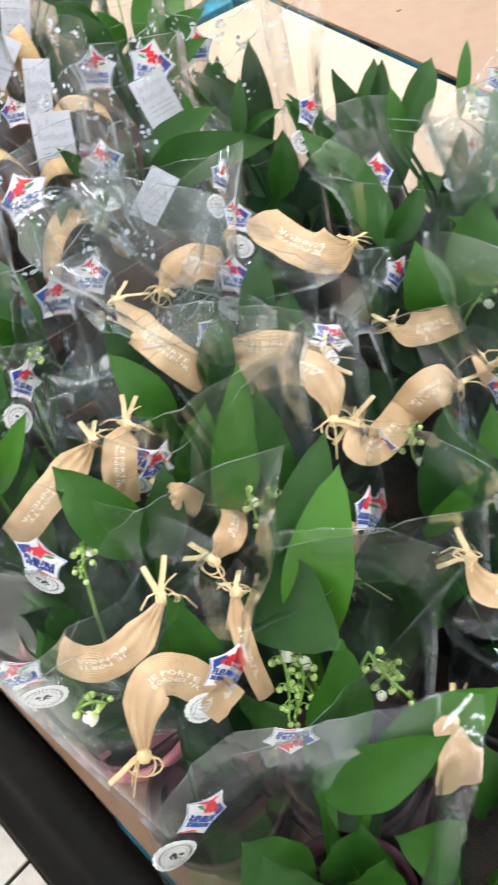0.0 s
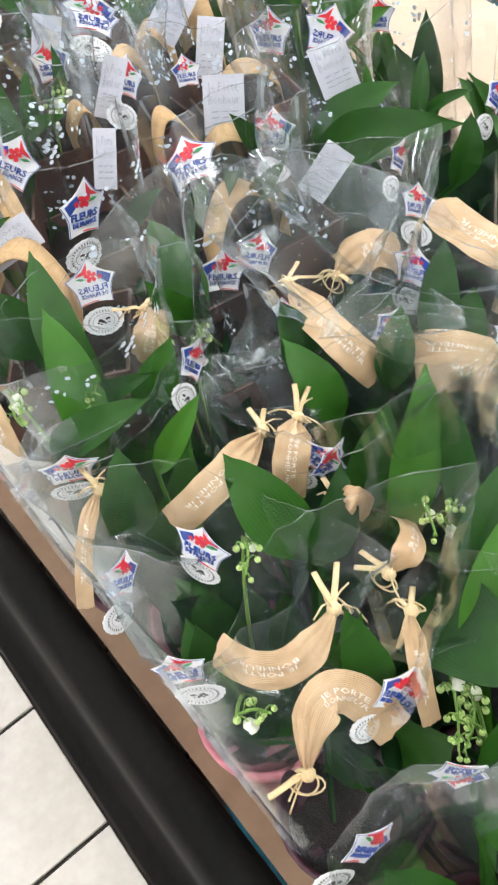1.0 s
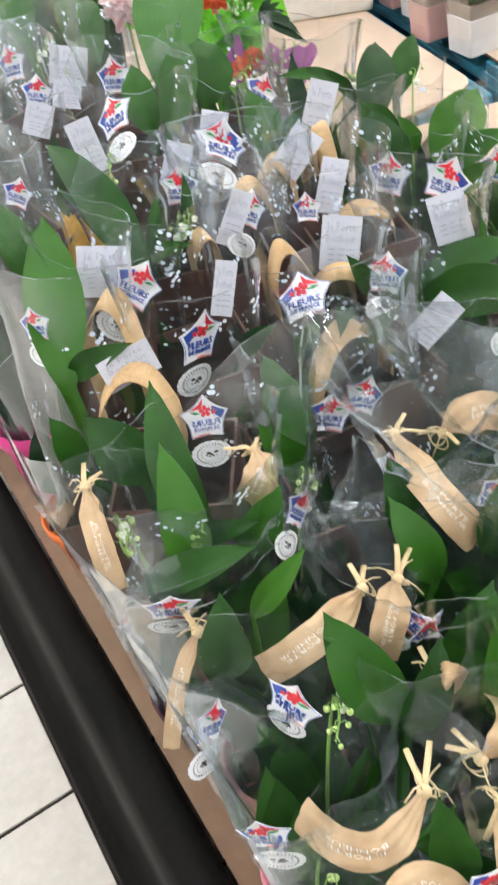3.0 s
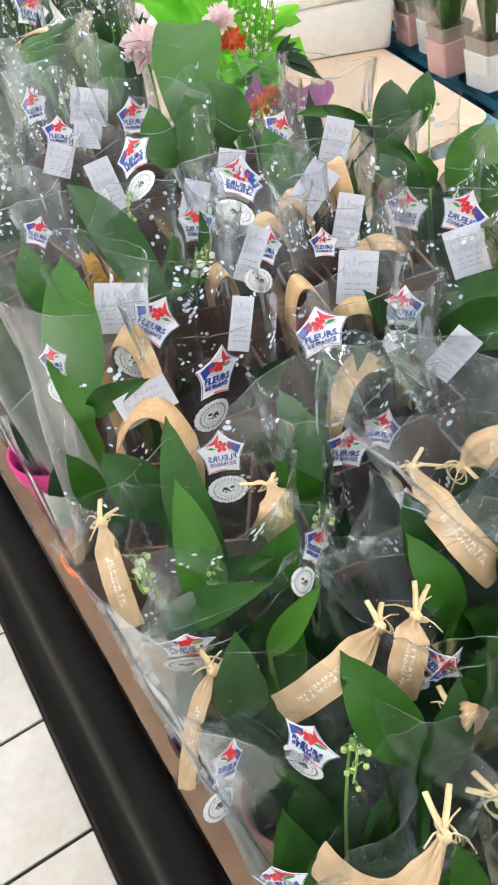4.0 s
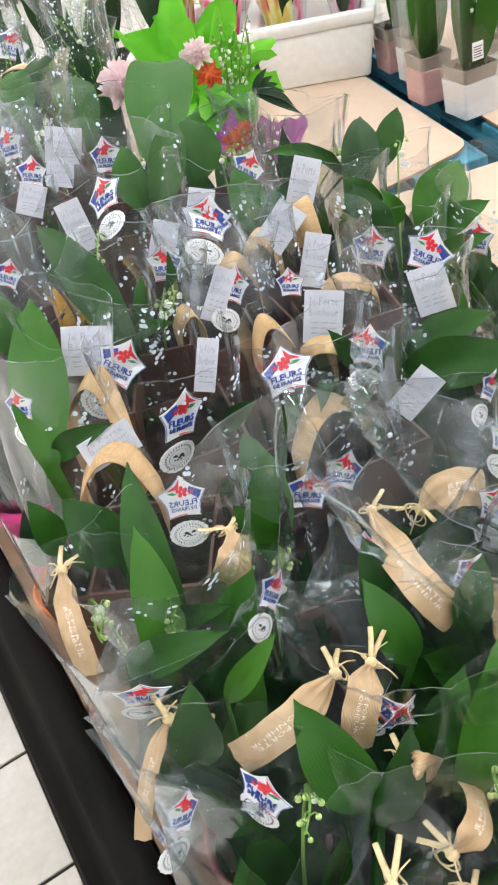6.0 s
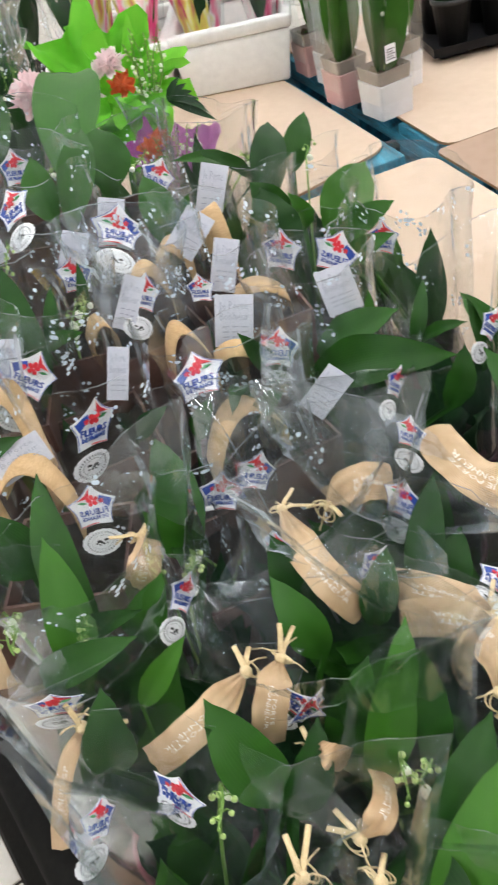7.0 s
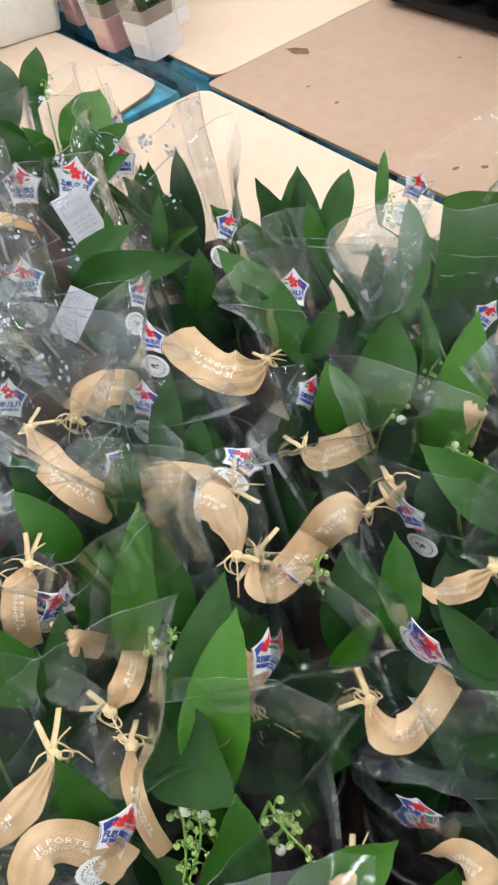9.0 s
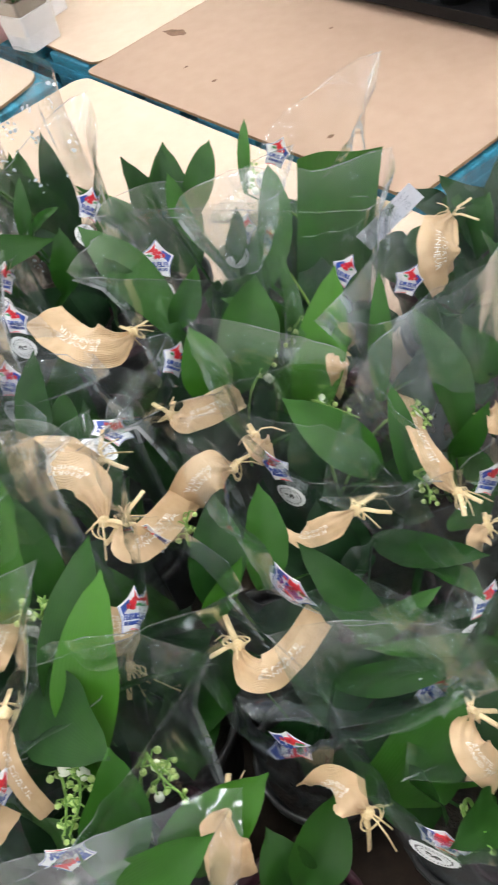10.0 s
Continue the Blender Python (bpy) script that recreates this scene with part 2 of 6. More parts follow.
# ---- letters, from the built-in font ----
def letters(text, width, height, thick=0.0, bold=0.0):
    cu = bpy.data.curves.new("letters", "FONT")
    cu.body, cu.align_x, cu.align_y, cu.resolution_u, cu.space_line = text, "CENTER", "CENTER", 1, 0.95
    cu.offset = bold
    ob = bpy.data.objects.new("letters", cu)
    scene.collection.objects.link(ob)
    dg = bpy.context.evaluated_depsgraph_get()
    me = bpy.data.meshes.new_from_object(ob.evaluated_get(dg))
    bm = bmesh.new()
    bm.from_mesh(me)
    bpy.data.objects.remove(ob)
    bpy.data.meshes.remove(me)
    bpy.data.curves.remove(cu)
    xs, ys = [v.co.x for v in bm.verts], [v.co.y for v in bm.verts]
    cx, cy = (max(xs) + min(xs)) / 2, (max(ys) + min(ys)) / 2
    for v in bm.verts:
        v.co = Vector(((v.co.x - cx) * width / (max(xs) - min(xs)), (v.co.y - cy) * height / (max(ys) - min(ys)), 0))
    if thick:
        thicken(bm, thick)
    return bm


def thicken(bm, thick):
    """Make a flat figure a thin plate, half of it on each side."""
    made = bmesh.ops.extrude_face_region(bm, geom=list(bm.faces))["geom"]
    top = {g for g in made if isinstance(g, bmesh.types.BMVert)}
    for v in bm.verts:
        v.co.z = thick / 2 if v in top else -thick / 2


def figure(points, thick):
    bm = bmesh.new()
    bm.faces.new([bm.verts.new((x, y, 0)) for x, y in points])
    thicken(bm, thick)
    return bm


def gather(pieces):
    """Join (bmesh, material slot) pieces into one mesh."""
    whole = bmesh.new()
    for bm, slot in pieces:
        me = bpy.data.meshes.new("piece")
        for f in bm.faces:
            f.material_index = slot
        bm.to_mesh(me)
        bm.free()
        whole.from_mesh(me)
        bpy.data.meshes.remove(me)
    return whole


def pillow_star(size):
    """Five corners joined by edges that curve inwards."""
    ang = [90, 166, 230, 310, 16]
    rad = [0.53, 0.53, 0.53, 0.53, 0.55]
    c = [Vector((r * math.cos(radians(a)), r * math.sin(radians(a)))) * size for a, r in zip(ang, rad)]
    pts = []
    for i in range(5):
        a, b = c[i], c[(i + 1) % 5]
        for k in range(5):
            p = a.lerp(b, k / 5)
            pts.append(tuple(p * (1 - 0.13 * math.sin(math.pi * k / 5))))
    return pts


def sticker_mesh():
    """Origin sticker one unit wide: white star, navy edge lines, blue and red fields, red flower, lettering."""
    star = pillow_star(1.0)
    pieces = [(figure(star, 0.012), 0)]

    def edge_line(i, j, slot, inner=0.95, outer=0.985):
        run = [star[k % 25] for k in range(i, j + 1)]
        pieces.append((figure([(x * outer, y * outer) for x, y in run] + [(x * inner, y * inner) for x, y in run[::-1]], 0.018), slot))

    edge_line(20, 25, 1)
    edge_line(15, 20, 1)
    edge_line(5, 10, 1)
    edge_line(12, 15, 2, 0.92, 0.97)
    pieces.append((figure([(-0.43, 0.12), (-0.17, 0.26), (-0.13, 0.15), (-0.33, -0.04)], 0.018), 1))
    pieces.append((figure([(0.01, 0.45), (0.12, 0.31), (0.31, 0.2), (0.05, 0.23)], 0.018), 2))

    def bloom(cx, cy, r, slot):
        for k in range(5):
            a = radians(72 * k + 14)
            d, e = Vector((math.cos(a), math.sin(a))) * r, Vector((-math.sin(a), math.cos(a))) * r
            c = Vector((cx, cy))
            pieces.append((figure([tuple(c + d * x + e * y) for x, y in ((0.12, -0.1), (0.55, -0.34), (0.95, -0.28), (1.05, 0), (0.95, 0.28), (0.55, 0.34), (0.12, 0.1))], 0.024), slot))

    bloom(-0.01, 0.165, 0.125, 2)
    bloom(-0.19, 0.13, 0.055, 2)
    pieces.append((figure([(0.1, 0.12), (0.2, 0.11), (0.3, 0.15), (0.2, 0.17)], 0.022), 3))
    word, small = letters("FLEURS", 0.6, 0.125, 0.022, 0.012), letters("DE FRANCE", 0.54, 0.08, 0.022, 0.008)
    for v in word.verts:
        v.co.y -= 0.085
    for v in small.verts:
        v.co.y -= 0.215
    pieces += [(word, 1), (small, 1)]
    bm = gather(pieces)
    for v in bm.verts:                      # the sticker follows the round film
        v.co.z -= 0.22 * v.co.x ** 2
    me = bpy.data.meshes.new("sticker")
    bm.to_mesh(me)
    bm.free()
    for m in (PAPER, BLUE, RED, GREEN):
        me.materials.append(m)
    return me


def seal_mesh():
    """Scalloped oval seal with a dark ring, marks round it and a small drawing."""
    def oval(r, n=40, scallop=0.0):
        return [(r * 1.0 * (1 + scallop * math.cos(k * 6.28319 / n * 18)) * math.cos(k * 6.28319 / n), r * 0.68 * (1 + scallop * math.cos(k * 6.28319 / n * 18)) * math.sin(k * 6.28319 / n)) for k in range(n)]
    pieces = [(figure(oval(0.5, 72, 0.025), 0.012), 0), (figure(oval(0.27), 0.016), 1), (figure(oval(0.262), 0.020), 0)]
    for k in range(30):                    # unreadable ring of writing: plain bars
        a = k * 6.28319 / 30
        cx, cy = 0.365 * math.cos(a), 0.25 * math.sin(a)
        pieces.append((figure([(cx + 0.022 * math.cos(a + b), cy + 0.03 * math.sin(a + b)) for b in (0.35, 2.75, 3.5, 5.9)], 0.026), 1))
    for dx, dy, r in ((-0.12, 0.05, 0.045), (-0.08, 0.04, 0.035), (0.08, 0.03, 0.055), (0.02, -0.01, 0.04), (-0.03, -0.05, 0.03), (0.07, -0.06, 0.025), (-0.12, -0.04, 0.022), (0.14, -0.02, 0.03)):
        pieces.append((figure([(dx + r * math.cos(k * 1.0472) * (1 + 0.4 * (k % 2)), dy + 0.7 * r * math.sin(k * 1.0472)) for k in range(6)], 0.026), 1))
    bm = gather(pieces)
    for v in bm.verts:
        v.co.z -= 0.2 * v.co.x ** 2
    me = bpy.data.meshes.new("seal")
    bm.to_mesh(me)
    bm.free()
    for m in (PAPER, INK):
        me.materials.append(m)
    return me


STICKER, SEAL = sticker_mesh(), seal_mesh()


def bell_mesh(r, mat, opened):
    prof = [(0.15, 1.0), (0.62, 0.86), (0.95, 0.45), (1.0, 0.0), (0.86, -0.5), (0.8, -0.7), (1.02, -0.95)] if opened else [(0.1, 0.95), (0.6, 0.75), (0.95, 0.2), (0.9, -0.35), (0.5, -0.8), (0.1, -0.98)]
    bm = lathe([(a * r, b * r) for a, b in prof], 8)
    me = bpy.data.meshes.new("bell")
    bm.to_mesh(me)
    bm.free()
    me.materials.append(mat)
    me.polygons.foreach_set("use_smooth", [True] * len(me.polygons))
    return me


BELLS = [bell_mesh(0.0036, BELL, True), bell_mesh(0.0033, BELL, False), bell_mesh(0.0026, BUD, False)]
WRITING = letters("JE PORTE\nBONHEUR", 1.0, 1.0)
NOTE_WORDS = letters("Je Porte\nBonheur", 0.76, 0.36)


# ---- what the plants are made of ----
def leaf(parent, base, tip, width, mat=None, fold=0.36, name="leaf", stalk=True):
    """A lily-of-the-valley leaf: rolled stalk from the pot, then a blade from base to tip."""
    rnd = random.Random(int(base[0] * 7919 + tip[1] * 104729 + width * 1e5))
    base, tip, width = Vector(base), Vector(tip), width * 1.12
    if stalk:
        base = base - (tip - base) * 0.2 - UP * 0.012
    axis = tip - base
    length = axis.length
    d = axis.normalized()
    face = FACE + Vector((rnd.uniform(-0.25, 0.25), rnd.uniform(-0.35, 0.35), rnd.uniform(-0.2, 0.2)))
    nrm = (face - d * face.dot(d)).normalized()
    side = d.cross(nrm)
    arch = length * rnd.uniform(0.05, 0.15)
    twist = rnd.uniform(-0.35, 0.35)
    wave_n, wave_p = rnd.uniform(2, 4), rnd.uniform(0, 6)
    rows, vs = [], []
    n, half = 16, 4
    root = WHERE[parent.name].translation + Vector((rnd.uniform(-0.015, 0.015), rnd.uniform(-0.015, 0.015), 0.085))
    if stalk:
        way = base - root
        for k in range(5):
            s = k / 5
            c = root + way * s + UP * way.length * 0.10 * math.sin(s * math.pi)
            w = width * (0.05 + 0.09 * s)
            rows.append([c + side * (w * u / half) - nrm * (w * 0.8 * abs(u / half)) * -1 for u in range(-half, half + 1)])
            vs.append(-0.4 + 0.4 * s)
    for k in range(n + 1):
        s = k / n
        prof = (math.sin(math.pi * min(1, (s * 0.94 + 0.05) ** 0.92)) ** 0.85) * (1 - 0.18 * s) * 0.98
        w = max(width * 0.5 * prof, 0.0006)
        if s > 0.9:
            w *= (1 - s) / 0.1 * 0.85 + 0.15
        c = base + axis * s + nrm * arch * (4 * s * (1 - s) - 1.2 * max(0, s - 0.7))
        tw = twist * (s - 0.4)
        sd, nn = side * math.cos(tw) + nrm * math.sin(tw), nrm * math.cos(tw) - side * math.sin(tw)
        f = fold * (1.2 - 0.8 * s)
        rows.append([c + sd * (w * u / half) + nn * (w * f * (abs(u) / half) ** 1.3 + 0.03 * width * (abs(u) / half) ** 2 * math.sin(wave_n * 6.28 * s + wave_p + (2 if u > 0 else 0))) for u in range(-half, half + 1)])
        vs.append(s)
    ob = part(name, grid(rows, ([(u + half) / (2 * half) for u in range(-half, half + 1)], vs)), mat or (LEAF_FRESH if rnd.random() < 0.08 else LEAF), parent)
    return ob


def flower_spike(parent, base, tip, count, name="flower_spike"):
    """A bent green stalk with nodding bells; the last ones are buds."""
    rnd = random.Random(int(base[0] * 9001 + tip[1] * 7001 + count))
    base, tip = Vector(base), Vector(tip)
    root = WHERE[parent.name].translation + Vector((0, 0, 0.08))
    axis = tip - base
    bow = axis.cross(Vector((rnd.uniform(-1, 1), rnd.uniform(-1, 1), rnd.uniform(-1, 1)))).normalized() * axis.length * 0.12
    line = [root + (base - root) * (k / 6) + UP * 0.02 * math.sin(k / 6 * 3.14) for k in range(6)] + [base + axis * (k / 8) + bow * math.sin(k / 8 * 3.14) for k in range(9)]
    bm = bmesh.new()
    tube(bm, line, 0.0014, 5, 0.5)
    spots = []
    for k in range(count):
        s = (k + 0.5) / count
        p = base + axis * s + bow * math.sin(s * 3.14)
        a = k * 2.4 + rnd.uniform(-0.5, 0.5)
        off = Vector((math.cos(a) * 0.0062, math.sin(a) * 0.0062, 0.001)) * (1.2 - 0.5 * s)
        tube(bm, [p, p + off * 0.7 + UP * 0.003, p + off], 0.0005, 4)
        spots.append((p + off - UP * 0.003, s))
    spike = part(name, bm, STEM, parent)
    young = base.x > 0.95 or rnd.random() < 0.6
    for p, s in spots:
        kind = 2 if (young and s > (0.12 if base.x > 1.1 else 0.25)) or s > 0.75 else (0 if rnd.random() < 0.6 else 1)
        z = 1.0 - 0.35 * s
        shared("bell", BELLS[kind], spike, Matrix.Translation(p) @ Euler((rnd.uniform(-0.5, 0.5), rnd.uniform(-0.5, 0.5), 0)).to_matrix().to_4x4() @ Matrix.Scale(z, 4))
    return spike


def ribbon(parent, knot, mid, end, width, words=True):
    """A kraft ribbon gathered into a knot, with white lettering, tied with raffia."""
    rnd = random.Random(int(knot[0] * 8111 + end[1] * 6007))
    knot, mid, end = Vector(knot), Vector(mid), Vector(end)
    n, half = 22, 6
    width = min(width, 0.6 * ((mid - knot).length + (end - mid).length))

    def frame_at(s):
        p = bend(knot, mid, end, s)
        d = (bend(knot, mid, end, min(1, s + 0.02)) - bend(knot, mid, end, max(0, s - 0.02))).normalized()
        nn = (FACE - d * FACE.dot(d)).normalized()
        return p, d.cross(nn), nn

    def spot(s, u, lift=0.0):
        p, sd, nn = frame_at(s)
        tight = min(1, 0.2 + s * 3.4)
        pleat = math.sin(u * 11 + 1) * 0.09 * max(0, 1 - s * 2.0)
        return p + sd * (u * width * 0.56 * tight * (1 + 0.06 * noise.noise(Vector((s * 9, u, knot.x * 40))))) + nn * (width * (-0.07 * u * u + pleat + 0.05 * math.sin(s * 9 + u + knot.x * 90) + 0.10 * noise.noise(Vector((s * 6, u * 2.4, knot.y * 50)))) + lift)

    rows = [[spot(k / n, u / half) for u in range(-half, half + 1)] for k in range(n + 1)]
    band = part("ribbon", grid(rows, ([(u + half) / (2 * half) for u in range(-half, half + 1)], [k / n for k in range(n + 1)])), KRAFT, parent, "tan kraft paper ribbon with white lettering" if words else "")
    if words and (end - knot).length > 0.035:
        bm = WRITING.copy()
        for v in bm.verts:
            v.co = spot(0.6 + v.co.x * 0.46, -v.co.y * 0.56, 0.0006)
        part("lettering", bm, PRINT_WHITE, band, "white capital lettering", False)
    back = (knot - bend(knot, mid, end, 0.12)).normalized()
    bm = bmesh.new()
    made = bmesh.ops.create_uvsphere(bm, u_segments=8, v_segments=6, radius=0.0042)["verts"]
    for v in made:
        v.co = knot + v.co
    part("raffia_knot", bm, RAFFIA, band, "pale raffia knot")
    for k in range(5):                       # two flat tails and three thin strands
        bm = bmesh.new()
        broad_tail = k < 2
        d = (back * rnd.uniform(0.3, 1.0) + Vector((rnd.uniform(-1, 1), rnd.uniform(-1, 1), rnd.uniform(-0.1, 0.8)))).normalized()
        ln = rnd.uniform(0.016, 0.026) if broad_tail else rnd.uniform(0.012, 0.024)
        drop = Vector((rnd.uniform(-0.5, 0.5), rnd.uniform(-0.5, 0.5), -0.8)) * ln
        tube(bm, [knot, knot + d * ln * 0.3 + UP * 0.002, knot + d * ln * 0.65 + drop * (0.03 if broad_tail else 0.15), knot + d * ln + drop * (0.12 if broad_tail else 0.6)], 0.0019 if broad_tail else 0.0006, 6, 0.9, 0.28 if broad_tail else 1.0)
        part("raffia_strand", bm, RAFFIA, band)
    for sgn in (1, -1):
        bm = bmesh.new()
        sd = frame_at(0.0)[1] * sgn
        tube(bm, [knot + sd * 0.007 * math.sin(k * 0.45) * (1 + 0.2 * sgn) + back * 0.010 * math.sin(k * 0.225) ** 2 - UP * 0.003 * math.sin(k * 0.3) for k in range(15)], 0.0006, 5)
        part("raffia_loop", bm, RAFFIA, band)
    return band


def handle(parent, left, top, right, width):
    """A bent strip of wood veneer, with its thickness."""
    left, top, right = Vector(left), Vector(top), Vector(right)
    n, rows = 20, []
    for k in range(-6, n + 7):
        s = k / n
        if s < 0:
            p = left + UP * (0.011 * k)
        elif s > 1:
            p = right - UP * (0.011 * (k - n))
        else:
            p = bend(left, top, right, s)
        across = (right - left).normalized()
        side = (UP.cross(across) * -1 - UP * 0.25).normalized() * width * 0.62
        lift = side.cross(across).normalized() * 0.0008
        rows.append([p - side - lift, p + side - lift, p + side + lift, p - side + lift])
    bm = grid(rows, closed=True, uvs=([0, 0.45, 0.5, 0.95, 1], [k * 0.05 for k in range(len(rows))]))
    return part("handle", bm, VENEER, parent, "pale wood veneer carrying handle")


def sticker(sleeve, m, width, mirrored):
    """The origin sticker on the film; seen through the film from inside it reads backwards."""
    turn = Matrix.Diagonal((-1, 1, 1, 1)) if mirrored else Matrix()
    w = max(width, 0.029)
    return shared("sticker", STICKER, sleeve, m @ turn @ Matrix.Scale(w, 4), "white star-shaped sticker with a red flower")


def seal(sleeve, m, width, mirrored):
    turn = Matrix.Diagonal((-1, 1, 1, 1)) if mirrored else Matrix()
    return shared("seal", SEAL, sleeve, m @ turn @ Matrix.Scale(max(0.028, width * 0.85), 4), "white scalloped oval seal")


def card(parent, m, w, h):
    """A small handwritten note: two readable words, the rest plain strokes."""
    w, h = w * 0.9, h * 0.9
    bm = bmesh.new()
    box_mesh(bm, -w / 2, -h / 2, -0.0003, w / 2, h / 2, 0.0003)
    bmesh.ops.subdivide_edges(bm, edges=list(bm.edges), cuts=3, use_grid_fill=True)
    for v in bm.verts:
        v.co.z += 0.06 * (v.co.x ** 2 / w - 0.3 * v.co.y ** 2 / h) * 2
        v.co = m @ v.co
    note = part("note_card", bm, NOTE, parent, "white handwritten note card", False)
    ink = NOTE_WORDS.copy()
    for v in ink.verts:
        x, y = v.co.x * w, (v.co.y + 0.2) * h
        v.co = m @ Vector((x, y, 0.0012 + 0.06 * (x * x / w - 0.3 * y * y / h) * 2))
    for k in range(3):
        y = -0.12 * h - k * 0.1 * h
        for x0 in (-0.3, -0.05, 0.18):
            a, b = x0 * w, (x0 + 0.17) * w
            ink.faces.new([ink.verts.new(m @ Vector((x, yy, 0.0016 + 0.06 * (x * x / w - 0.3 * yy * yy / h) * 2))) for x, yy in ((a, y), (b, y + 0.01 * h), (b, y + 0.03 * h), (a, y + 0.025 * h))])
    tagged(part("handwriting", ink, INK_PALE, note, "", False), kind="stuff")
    return note


INK_PALE = surface("pen_ink", (0.36, 0.38, 0.46), (0.46, 0.48, 0.56), 40, 0.5, 0.05)


def film_sleeve(parent, foot, ctr, h, seed, mat, r0, r1, r2, top, square=0.0, slant=0.03, face=None):
    """A sleeve of film round a pot: narrow at the foot, open at the top, creased.
    It is two panels that meet in sharp side folds, one of them turned to the angle face; square: a bag with four corners instead."""
    rnd = random.Random(seed * 17 + 5)
    n, na = 14, 44
    a0 = radians(face) + math.pi / 2 if face is not None else rnd.uniform(0, 6.28)
    a1 = a0 + rnd.choice((0, math.pi)) + rnd.uniform(-0.5, 0.5)
    foot, ctr = Vector(foot), Vector(ctr)
    rows = []
    for k in range(n + 1):
        s = k / n
        row = []
        for j in range(na):
            a = a0 + j * 6.28319 / na
            rim_up = slant * math.cos(a - a1) * max(0, s - 0.5) * 2 + 0.012 * max(0, math.cos(2 * (a - a0))) ** 3 * s * s
            z = s * (h + top)
            q = z / h
            c = foot.lerp(ctr, min(q, 1.25))
            r = r0 + (r1 - r0) * min(q, 1) ** 0.9 + (r2 - r1) * max(0, q - 1) * h / max(top, 0.01)
            ca, sa = abs(math.cos(a - a0)), abs(math.sin(a - a0))
            if square:
                r *= (1 - square) + square * 0.92 * (ca ** 5 + sa ** 5) ** -0.2
            else:
                e, wide, thin = 2 - 0.75 * min(1, q), 1 + 0.34 * min(1, q), 1 - 0.25 * min(1, q)
                r *= ((ca / wide) ** e + (sa / thin) ** e) ** (-1 / e)
            v = Vector((math.cos(a) * 1.6 + seed * 3.1, math.sin(a) * 1.6, z * 7))
            v2 = Vector((math.cos(a) * 5 + seed, math.sin(a) * 5, z * 10))
            fold = Vector((math.cos(a) * 3.2 + seed * 1.7, math.sin(a) * 3.2, z * 3.5))
            r *= 1 + 0.14 * s * noise.noise(v) + 0.04 * noise.noise(v2) + 0.07 * (1 - abs(noise.noise(fold)) * 2) ** 3 * min(1, q)
            p = RIM.inverted() @ Vector((c.x + r * math.cos(a), c.y + r * math.sin(a), TABLE + 0.003 + z + rim_up))
            if p.y < 0.02:                      # pressed flat along the rim
                p.y = 0.02 - 0.25 * (0.02 - p.y)
            row.append(RIM @ p)
        rows.append(row)
    bm = grid(rows, ([j / na * 0.36 for j in range(na + 1)], [k / n * (h + top) for k in range(n + 1)]), closed=True)
    lay = bm.loops.layers.uv.active
    for j in range(na):                         # cut edge of the mouth
        a, b = rows[-1][j], rows[-1][(j + 1) % na]
        f = bm.faces.new([bm.verts.new(p) for p in (a, b, b - UP * 0.001, a - UP * 0.001)])
        f.material_index = 1
    for j in (0, na // 2):                      # welded side seams
        for k in range(n):
            a, b = rows[k][j], rows[k + 1][j]
            out = Vector((math.cos(a0 + j * 6.28319 / na), math.sin(a0 + j * 6.28319 / na), 0)) * 0.003
            f = bm.faces.new([bm.verts.new(p) for p in (a, b, b + out, a + out)])
            f.material_index = 1
    bmesh.ops.remove_doubles(bm, verts=[v for f in bm.faces if f.material_index == 1 for v in f.verts], dist=1e-6)
    return part("sleeve", bm, [mat, FILM_EDGE], parent)


def pot(parent, x, y, r, h, mat, name="pot"):
    bm = lathe([(r * 0.76, 0), (r * 0.78, 0.003), (r * 0.93, h * 0.82), (r * 1.02, h * 0.83), (r * 1.04, h), (r * 0.97, h), (r * 0.92, h * 0.84), (r * 0.9, h * 0.8)], 26, x, y)
    for v in bm.verts:
        v.co.z += TABLE + 0.0025
    p = part(name, bm, mat, parent)
    bm = bmesh.new()
    made = bmesh.ops.create_circle(bm, cap_ends=True, segments=24, radius=r * 0.91)["verts"]
    bmesh.ops.triangulate(bm, faces=list(bm.faces))
    bmesh.ops.subdivide_edges(bm, edges=list(bm.edges), cuts=3, use_grid_fill=True)
    for v in bm.verts:
        v.co += Vector((x, y, TABLE + h * 0.86 + 0.008 * noise.noise(v.co * 70)))
    part("soil", bm, SOIL, parent)
    return p


PLUM = surface("plum_pot", (0.035, 0.008, 0.016), (0.07, 0.016, 0.03), 20, 0.45)
POT_KINDS = [(PINK, "pink"), (PINK, "pink"), (BLACK_POT, "black"), (PLUM, "plum"), (PLUM, "plum")]


def filler_leaves(thing, x, y, z, seed, count, mat=None, w=0.042):
    """Lower leaves that stand round the stalks inside the sleeve."""
    rnd = random.Random(seed * 31 + 7)
    for k in range(count):
        a = rnd.uniform(0, 6.28)
        b = Vector((x + 0.018 * math.cos(a), y + 0.018 * math.sin(a), TABLE + rnd.uniform(0.085, 0.1)))
        far = rnd.uniform(0.03, 0.082)
        t = Vector((x + far * math.cos(a), y + far * math.sin(a), z - rnd.uniform(0.035, 0.095)))
        q = RIM.inverted() @ t
        q.y = max(q.y, 0.045)                   # kept inside the rim
        leaf(thing, b, RIM @ q, rnd.uniform(0.8, 1.25) * w, mat or LEAF, 0.3, "leaf", False)


